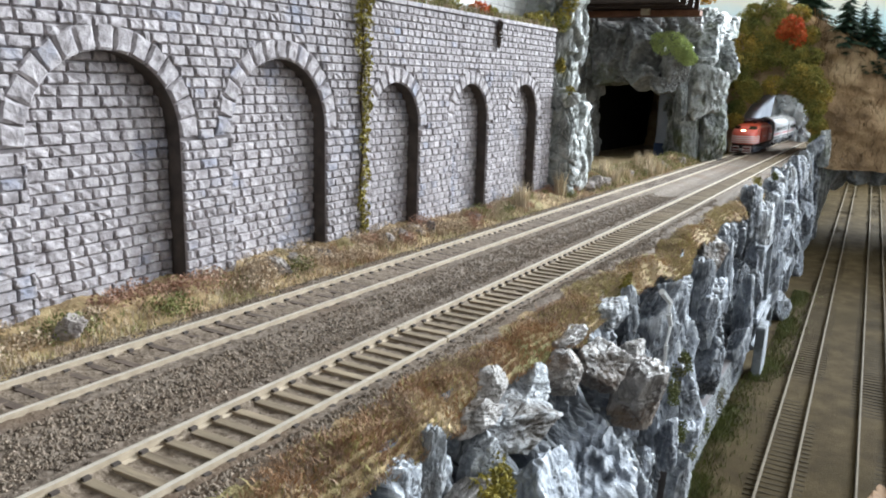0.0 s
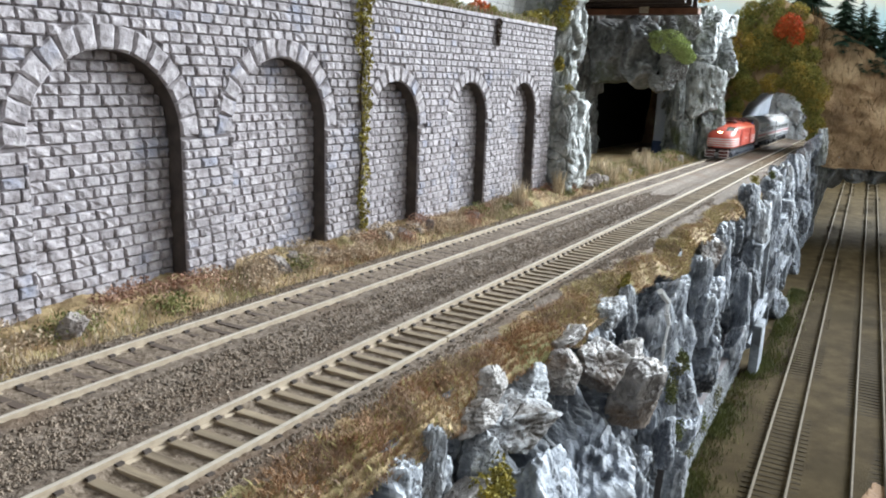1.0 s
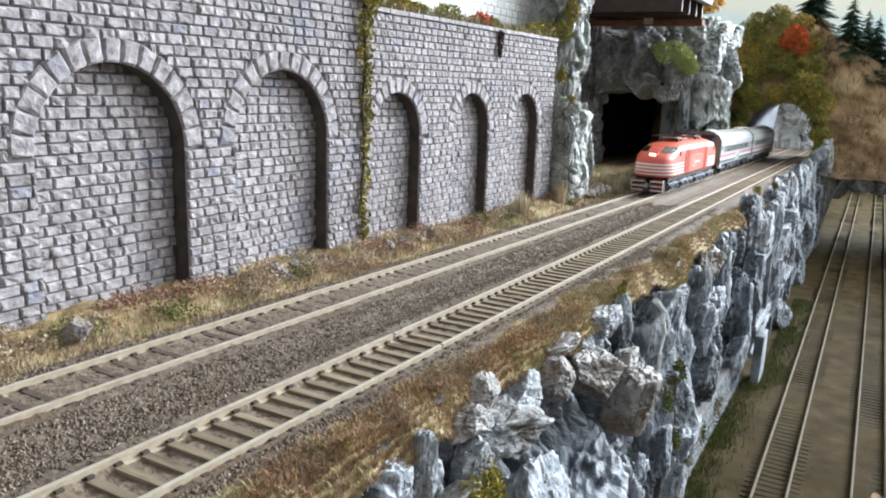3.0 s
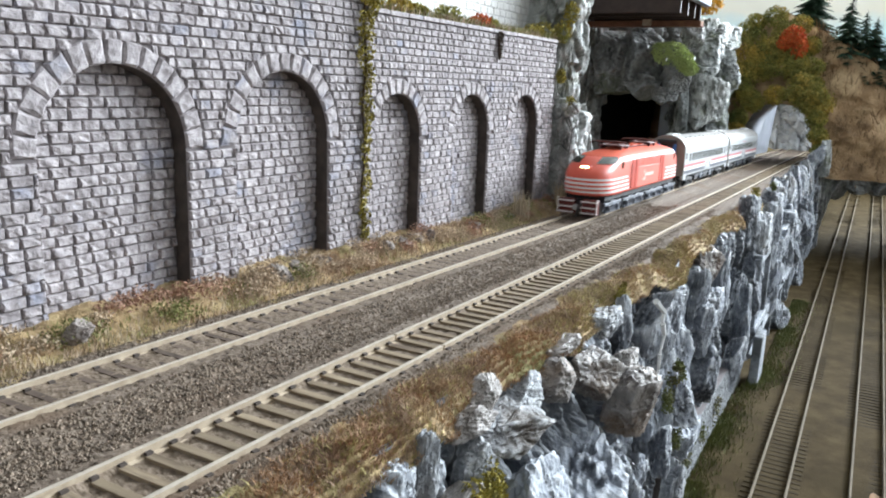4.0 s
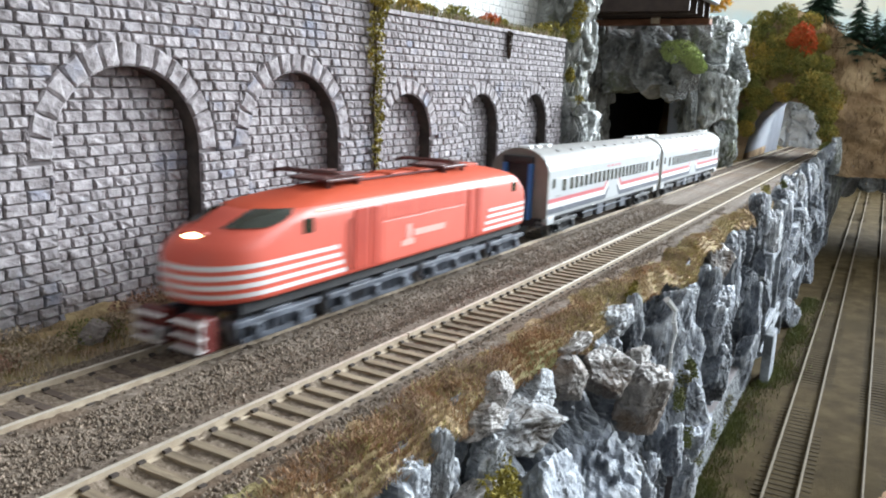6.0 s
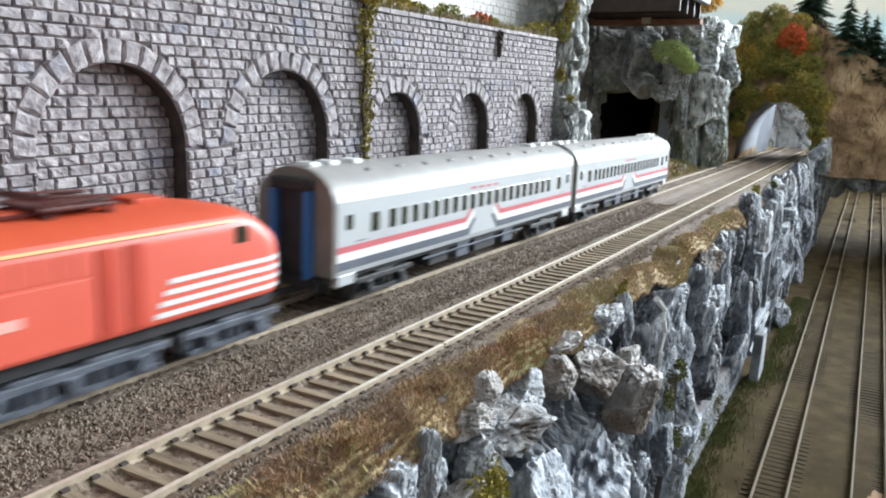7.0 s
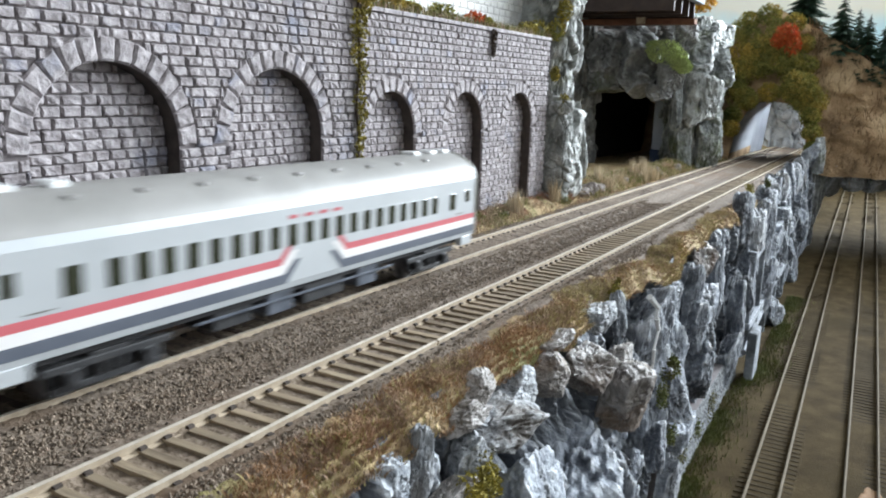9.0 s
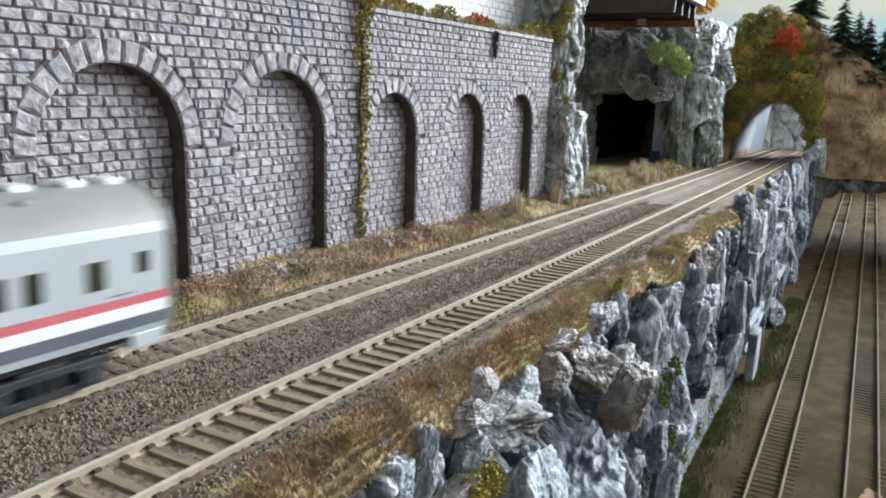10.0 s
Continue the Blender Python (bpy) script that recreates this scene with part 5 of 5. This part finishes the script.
LOCO_LEN = 204.0         # the rear end mirrors the front, but blunter
NOSE = 22.0
SETBACK = [(14.5, -3.5), (18, -5.2), (22, -5.6), (28, -5), (30.5, -3.4), (33, 0.5), (35.3, 6), (38.4, 14), (40.4, 21), (41.5, 29), (42.5, 38), (43.5, 49), (44.5, 66)]
HALF = [(14.5, 16.2), (16, 16.6), (36.5, 16.5), (39, 15.6), (41, 13.2), (42.8, 9.5), (43.9, 6), (44.5, 2.5)]


def setback(z):
    return float(np.interp(z, [a for a, _ in SETBACK], [b for _, b in SETBACK]))


def half_width(z):
    return float(np.interp(z, [a for a, _ in HALF], [b for _, b in HALF]))


def nose_point(z, a, off=0.0):
    """Point of the nose at height z and angle a (0 ahead, 90 where the side begins)."""
    w, f = half_width(z), setback(z)
    c, s = math.cos(radians(a)), math.sin(radians(a))
    p = 2 / 2.3
    return ((w + off) * s ** p, f + NOSE - (NOSE + off) * c ** p, z)


def tail(y, straight=17.0):
    """Where a point y behind the front lies when mirrored to the blunter rear end."""
    return LOCO_LEN - 0.55 * min(y, straight) - 1.15 * max(0.0, y - straight)


def loco_outline(z):
    w, f = half_width(z), setback(z)
    right = [nose_point(z, a) for a in np.linspace(0, 90, 16)]
    y0, y1 = f + NOSE, tail(f + NOSE, 200)
    right += [(w, y0 + (y1 - y0) * t, z) for t in (0.25, 0.5, 0.75)]
    right += [(x, tail(y, 200), z_) for x, y, z_ in (nose_point(z, a) for a in np.linspace(90, 0, 16))]
    left = [(-x, y, z_) for x, y, z_ in right[-2:0:-1]]
    return right + left


def strip(name, pts_low, pts_high, mat, parent, label=""):
    n = len(pts_low)
    return mesh_object(name, list(pts_low) + list(pts_high), [(i, i + 1, n + i + 1, n + i) for i in range(n - 1)], mat, parent, label, smooth=True)


def wheelset(parent, y, r, wheels):
    bm = bmesh.new()
    rod(bm, (-9.5, 0, 0), (9.5, 0, 0), 1.0, 8)
    for s in (-1, 1):
        rod(bm, (s * 7.1, 0, 0), (s * 9.9, 0, 0), r, 20)
        rod(bm, (s * 6.6, 0, 0), (s * 7.2, 0, 0), r + 0.7, 20)
        for k in range(5):
            a = k * 2 * math.pi / 5
            rod(bm, (s * 9.8, 0.55 * r * math.cos(a), 0.55 * r * math.sin(a)), (s * 10.3, 0.55 * r * math.cos(a), 0.55 * r * math.sin(a)), r * 0.16, 6)
    ob = part("wheelset", bm, STEEL, parent, "steel wheels on one axle")
    ob.matrix_basis = pose(0, y * MM, r * MM)
    wheels.append((ob, y, r))
    return ob


def bogie(parent, y0, y1, axles, r, wheels, mat, wide=14.2):
    bm = bmesh.new()
    box(bm, -8, 8, (y0 + y1) / 2 - 5, (y0 + y1) / 2 + 5, 7, 11)
    b = part("bogie", bm, UNDER, parent)
    for s in (-1, 1):
        sm = bmesh.new()
        x = s * wide
        box(sm, x - 0.9, x + 0.9, y0, y1, 7.4, 9.6, 0.4)
        box(sm, x - 0.8, x + 0.8, y0 + 3, y1 - 3, 2.6, 4.4, 0.3)
        box(sm, x - s * 1.4 - 0.3, x - s * 1.4 + 0.3, y0 + 2, y1 - 2, 3.5, 9.5)
        for ya in axles:
            box(sm, x - 1.3, x + 1.3, ya - 2.3, ya + 2.3, 3.2, 8.0, 0.5)
            rod(sm, (x + s * 1.2, ya, 5.6), (x + s * 2.0, ya, 5.6), 1.7, 10)
        for ya, yb in zip(axles, axles[1:]):
            mid = (ya + yb) / 2
            for q in (-3.2, 0, 3.2):
                rod(sm, (x + s * 0.3, mid + q, 4.2), (x + s * 0.3, mid + q, 7.8), 1.0, 7)
            box(sm, x - 0.6, x + 0.6, mid - 5.5, mid + 5.5, 9.4, 10.6, 0.2)
        part("side_frame", sm, mat, b)
    for ya in axles:
        wheelset(b, ya, r, wheels)
    return b


def locomotive(wheels):
    t = empty("locomotive", "orange-red electric locomotive with white nose stripes", "locomotive")
    levels = [14.5, 15.2, 16, 19, 22, 25, 28, 29.5, 30.5, 31.8, 33, 34.2, 35.3, 36.5, 37.6, 38.6, 39.6, 40.6, 41.6, 42.5, 43.2, 43.9, 44.5]
    rows = [loco_outline(z) for z in levels]
    m = len(rows[0])
    V = [p for r in rows for p in r]
    F = grid_faces(len(rows), m, close=True).tolist() + [list(range(m))[::-1], [(len(rows) - 1) * m + i for i in range(m)]]
    body = mesh_object("body", V, F, RED, t, smooth=True)
    body.data.materials.append(ORANGE)
    body.data.polygons.foreach_set("material_index", [1 if np.mean([V[i][2] for i in f]) > 39.8 else 0 for f in F])
    angles = np.linspace(0, 90, 19)
    for z in (16.2, 19.0, 21.8, 24.6):
        h = 1.45
        for s in (-1, 1):
            lo = [nose_point(z, a, 0.25) for a in angles] + [(half_width(z) + 0.25, y, z) for y in (28, 40, 53 - (z - 15) * 0.5)]
            hi = [nose_point(z + h, a, 0.25) for a in angles] + [(half_width(z + h) + 0.25, y, z + h) for y in (28, 40, 53 - (z - 15) * 0.5)]
            strip("nose_stripe", [(s * x, y, q) for x, y, q in lo], [(s * x, y, q) for x, y, q in hi], WHITE, body, "white stripe")
            strip("tail_stripe", [(s * x, tail(y), q) for x, y, q in lo], [(s * x, tail(y), q) for x, y, q in hi], WHITE, body, "white stripe")
    for s in (-1, 1):
        # windscreens, side windows, cornice, doors, louvres
        zs = np.linspace(35.4, 39.8, 6)
        rowsw = []
        for k, z in enumerate(zs):
            f = k / 5
            a0, a1 = 17 + 3 * f, 74 - 12 * f * f - 14 * (1 - f) ** 3
            rowsw.append([nose_point(z, a, 0.35) for a in np.linspace(a0, a1, 9)])
        Vw = [(s * x, y - 0.1, z + 0.1) for r in rowsw for x, y, z in r]
        mesh_object("windscreen", Vw, grid_faces(6, 9), PANE, body, "dark tinted windscreen", smooth=True)
        for y in (33, 185):
            part("side_window", boxed(s * 16.35, s * 16.75, y - 2.4, y + 2.4, 31.8, 36.6, 0.1) if s > 0 else boxed(-16.75, -16.35, y - 2.4, y + 2.4, 31.8, 36.6, 0.1), PANE, body, "dark cab window")
        strip("cornice", [(s * 16.5, y, 38.1) for y in (38, 120, 182)], [(s * 16.2, y, 38.8) for y in (38, 120, 182)], GOLD, body, "pale gold cornice line")
        for y0, y1 in ((57, 65), (67, 72), (138, 143), (146, 151)):
            part("door", boxed(min(s * 16.3, s * 16.9), max(s * 16.3, s * 16.9), y0, y1, 15.5, 36.8, 0.2), DOOR_RED, body, "recessed side door")
        for k in range(13):
            y = 75 + k * 4.8
            part("louvre", boxed(min(s * 16.3, s * 16.75), max(s * 16.3, s * 16.75), y, y + 3.6, 31.2, 37.0, 0.15), RED, body)
        part("side_panel", boxed(min(s * 16.3, s * 16.7), max(s * 16.3, s * 16.7), 74, 136, 15.5, 30.4, 0.15), RED, body)
        bm = bmesh.new()
        for y, z, l, h in ((90, 20, 3, 7.5), (86.5, 19.5, 9, 2.2), (95, 22.5, 24, 2.4)):
            box(bm, min(s * 16.7, s * 16.9), max(s * 16.7, s * 16.9), y, y + l, z, z + h)
        part("emblem", bm, PINK, body, "plain pale emblem and lettering bar")
        part("grab_rail", rod(bmesh.new(), (s * 17.2, 54.5, 16), (s * 17.2, 54.5, 34), 0.3, 6), RED_DARK, body)
    lamp = bmesh.new()
    bmesh.ops.create_uvsphere(lamp, u_segments=14, v_segments=8, radius=1, matrix=pose(0, setback(33.0) + 0.9, 33.0) @ Matrix.Diagonal((3.6, 1.2, 1.25, 1)))
    part("headlamp", lamp, LAMP, body, "lit warm headlamp")
    part("headlamp_rim", box(bmesh.new(), -4.3, 4.3, setback(33.0) + 0.4, setback(33.0) + 3, 31.5, 34.7, 0.7), RED, body)
    # roof gear
    walkway = part("roof_walkway", boxed(-3.2, 3.2, 62, 150, 43.8, 45.1, 0.3), ORANGE, t)
    for y in (96, 116, 158):
        part("roof_hatch", boxed(-5, 5, y, y + 10, 41.5, 45.6, 0.5), ORANGE, t)
    for s in (-1, 1):
        part("roof_rail", rod(bmesh.new(), (s * 6, 66, 44.6), (s * 6, 146, 44.9), 0.45, 6), RED_DARK, t)
    for y in (52, 130):
        pan = part("pantograph", boxed(-9, 9, y, y + 20, 45.4, 46.4, 0.3), PANTO, t, "folded dark maroon pantograph")
        pm = bmesh.new()
        for s in (-1, 1):
            rod(pm, (s * 6, y + 1, 46.4), (s * 6, y + 22, 47.4), 0.45, 6)
            rod(pm, (s * 5, y + 22, 47.4), (s * 5, y - 2, 48.6), 0.4, 6)
            for q in (3, 19):
                rod(pm, (s * 7, y + q, 40.5), (s * 7, y + q, 45.8), 1.0, 8)
        part("arm", pm, PANTO, pan)
        sm = bmesh.new()
        for q in (-3, 0.5):
            rod(sm, (-11, y + q, 48.9), (11, y + q, 48.9), 0.6, 6)
            for s in (-1, 1):
                rod(sm, (s * 11, y + q, 48.9), (s * 14, y + q, 47.7), 0.5, 6)
        part("collector_strip", sm, PANTO, pan)
    # underframe, bogies, pilot, coupler
    part("underframe", boxed(-14, 14, 6, 200, 10.5, 14.8, 0.4), UNDER, t)
    bogie(t, 2, 40, (11, 30), 4.6, wheels, FRAME, 15.0)
    bogie(t, 44, 100, (53, 72, 91), 5.4, wheels, FRAME, 15.0)
    bogie(t, 103, 159, (112, 131, 150), 5.4, wheels, FRAME, 15.0)
    bogie(t, 163, 201, (173, 192), 4.6, wheels, FRAME, 15.0)
    for s in (-1, 1):
        x0, x1 = (2.6, 13.5) if s > 0 else (-13.5, -2.6)
        p = part("pilot_step", boxed(x0, x1, -8, -3, 2.2, 12.2, 0.5), RED_DARK, t, "deep red pilot with white step edges")
        for z in (3.0, 6.6, 10.6):
            part("step_edge", boxed(x0 - 0.4, x1 + 0.4, -9.6, -7.6, z, z + 0.7, 0.15), WHITE, p)
        part("step_rail", rod(bmesh.new(), (s * 13.6, -8.8, 3), (s * 13.6, -8.8, 13), 0.35, 6), WHITE, p)
    c = bmesh.new()
    box(c, -1.2, 1.2, -11, 4, 6.4, 8.4, 0.3)
    box(c, -1.7, 1.7, -13.5, -10.5, 5.6, 9.2, 0.6)
    rod(c, (0.6, -12, 5.8), (0.6, -10.5, 0.8), 0.35, 6)
    part("coupler", c, STEEL, t)
    c = bmesh.new()
    box(c, -1.2, 1.2, 200, 222, 6.4, 8.4, 0.3)
    part("coupler", c, UNDER, t)
    return t


COACH = 228.0


def coach(wheels):
    t = empty("passenger_coach", "silver model passenger coach with red, white and navy bands", "railway coach", "coaches of the train")
    prof = [(16.2, 13), (16.6, 15), (16.6, 38.5), (16.1, 41), (14.6, 43.6), (12.0, 46), (8.5, 48), (4.5, 49.3), (0, 49.8)]
    prof = prof + [(-x, z) for x, z in prof[-2::-1]]
    k = len(prof)
    bm_v = [(x, y, z) for y in (0, COACH) for x, z in prof]
    F = [(i, i + 1, k + i + 1, k + i) for i in range(k - 1)]
    body = mesh_object("body", bm_v, F + [(k - 1, 0, k, 2 * k - 1)], SILVER, t)
    body.data.materials.append(ROOF)
    body.data.polygons.foreach_set("material_index", [1 if 3 <= i <= k - 5 else 0 for i in range(len(F) + 1)])
    body.data.polygons.foreach_set("use_smooth", [3 <= i <= k - 5 for i in range(len(F) + 1)])
    rim = [(x * 1.012, z if z < 14 else 31.4 + (z - 31.4) * 1.012) for x, z in prof]
    for y0, y1, d in ((-0.6, 1.4, -1), (COACH - 1.4, COACH + 0.6, 1)):
        V = [(x, y, z) for y in (y0, y1) for x, z in rim]
        end = mesh_object("end_wall", V, [(i, (i + 1) % k, k + (i + 1) % k, k + i) for i in range(k)] + [list(range(k))[::-1], [k + i for i in range(k)]], END, t, "dark grey coach end")
        ye = y0 if d < 0 else y1
        for s in (-1, 1):
            part("gangway_post", boxed(min(s * 8.6, s * 6.2), max(s * 8.6, s * 6.2), min(ye, ye + d * 3.6), max(ye, ye + d * 3.6), 12, 42, 0.5), BLUE, end, "blue gangway post")
        part("gangway_head", boxed(-8.6, 8.6, min(ye, ye + d * 3.6), max(ye, ye + d * 3.6), 42.1, 46, 0.8), UNDER, end, "dark gangway head")
        part("gangway_door", boxed(-6.2, 6.2, min(ye + d * 0.2, ye + d * 0.8), max(ye + d * 0.2, ye + d * 0.8), 13, 42), UNDER, end)
        part("buffer_beam", boxed(-11, 11, min(ye, ye + d * 2), max(ye, ye + d * 2), 8.5, 12.8, 0.3), UNDER, end)
    # bands with the chevron step in the middle
    a, b, c0, c1 = 0.8, 88.0, 98.0, COACH - 0.8
    for s in (-1, 1):
        for name, z0, z1, rise, mat in (("red_band", 20.9, 23.2, 7.0, CRIMSON), ("white_band", 17.9, 20.9, 7.0, WHITE), ("navy_band", 14.9, 17.9, 7.0, NAVY)):
            shift = (23.2 - z0) * 0.75
            for y_end, y_mid, d in ((a, 94 + shift * 0.6, 1), (c1, COACH - 94 - shift * 0.6 - 4, -1)):
                x = s * 16.72
                w = (z1 - z0) * 0.95
                V = [(x, y_end, z0), (x, y_mid, z0), (x, y_end, z1), (x, y_mid - d * w * 0.45, z1),
                     (x, y_mid + d * rise * 0.95, z0 + rise), (x, y_mid + d * (rise * 0.95 - w), z0 + rise + 0.1)]
                Fb = [(0, 1, 3, 2), (1, 4, 5, 3)]
                off = 0.12 * s
                V += [(p[0] - off, p[1], p[2]) for p in V]
                mesh_object(name, V, Fb, mat, body)
        # lettering bars over the middle windows
        lm = bmesh.new()
        for yb in (99, 106.5, 114, 121.5):
            box(lm, min(s * 16.62, s * 16.76), max(s * 16.62, s * 16.76), yb, yb + 4, 35.2, 36.3)
        part("lettering_bar", lm, CRIMSON, body, "pale red lettering bar")
    pane = bpy.data.meshes.new("window")
    bmw = box(bmesh.new(), -0.25, 0.25, -2.2, 2.2, -3.5, 3.5, 0.12)
    bmesh.ops.scale(bmw, vec=(MM,) * 3, verts=bmw.verts)
    bmw.to_mesh(pane)
    bmw.free()
    pane.materials.append(PANE)
    spots = [(8.5, 31.4, 0.85), (24, 29.9, 1.15)] + [(35.5 + 8.15 * i, 29.9, 1.0) for i in range(20)] + [(COACH - 22, 29.9, 1.15), (COACH - 8.5, 31.4, 0.85)]
    for s in (-1, 1):
        for y, z, f in spots:
            w = new("window", pane)
            w.parent = body
            w.matrix_basis = pose(s * 16.55 * MM, y * MM, z * MM) @ Matrix.Diagonal((1, f, 0.75 if f < 0.9 else 1.0, 1))
        for y in (15.5, COACH - 15.5):
            part("door_line", boxed(min(s * 16.5, s * 16.7), max(s * 16.5, s * 16.7), y - 3.4, y + 3.4, 24, 24.4), END, body)
    for y in (6, 17, 31, COACH - 31, COACH - 17, COACH - 6):
        part("roof_vent", boxed(-3.6, 3.6, y - 2.6, y + 2.6, 48.6, 51.0, 0.8), VENT, t)
    for i in range(9):
        y = 30 + i * 20.5
        for s in (-1, 1):
            part("roof_rib", boxed(s * 8.6 - 1.6, s * 8.6 + 1.6, y - 1.5, y + 1.5, 46.8, 48.3, 0.4), ROOF, t)
    # underfloor
    part("underframe", boxed(-13.5, 13.5, 3, COACH - 3, 10.5, 13.2, 0.3), UNDER, t)
    for y0, y1, w in ((70, 86, 13), (92, 104, 14), (110, 132, 13.5), (140, 152, 14)):
        part("equipment_box", boxed(-w, w, y0, y1, 4.8, 12, 0.5), UNDER if w < 14 else FRAME, t)
    for s in (-1, 1):
        part("truss_rod", rod(bmesh.new(), (s * 14.6, 62, 9.4), (s * 14.6, 162, 9.4), 0.5, 6), FRAME, t)
        for y in (2.5, COACH - 12.5):
            part("step_well", boxed(min(s * 13.5, s * 16.4), max(s * 13.5, s * 16.4), y, y + 10, 9.2, 13.2, 0.3), SILVER, t)
    bogie(t, 16, 54, (24, 46), 5.4, wheels, UNDER, 13.6)
    bogie(t, COACH - 54, COACH - 16, (COACH - 46, COACH - 24), 5.4, wheels, UNDER, 13.6)
    for y0, y1 in ((-9, 4), (COACH - 4, COACH + 1)):
        part("coupler", boxed(-1.3, 1.3, y0, y1, 6.2, 8.4, 0.3), UNDER, t)
    return t


WHEELS = []
loco = locomotive(WHEELS)
coach_front = coach(WHEELS)
coach_rear = copy_thing(coach_front, Matrix.Identity(4))
for b in coach_rear.children:
    for w in b.children:
        if w.name.startswith("wheelset"):
            WHEELS.append((w, w.location.y / MM, w.location.z / MM))


def nose_at(t):
    """Where the train's nose is along the line, in mm, t seconds into the run."""
    return 1182.4 - 169.9 * t - 0.43 * t * t


def motions():
    tilt = -math.degrees(math.atan(GRADE))
    times = [0.5 * i for i in range(21)]
    for thing, back in ((loco, 0.0), (coach_front, 228.0), (coach_rear, 228.0 + COACH + 7.0)):
        rows = []
        for t in times:
            y = nose_at(t) + back
            rows.append((t, pose(FAR_X * MM, y * MM, grade(y) * MM, tilt, 0, 0)))
        walk(thing, rows)
    for ob, y, r in WHEELS:
        rows = []
        for i in range(301):
            t = i / 30
            rows.append((t, pose(0, y * MM, r * MM, -math.degrees((nose_at(t) - nose_at(0)) / r), 0, 0)))
        walk(ob, rows)


motions()
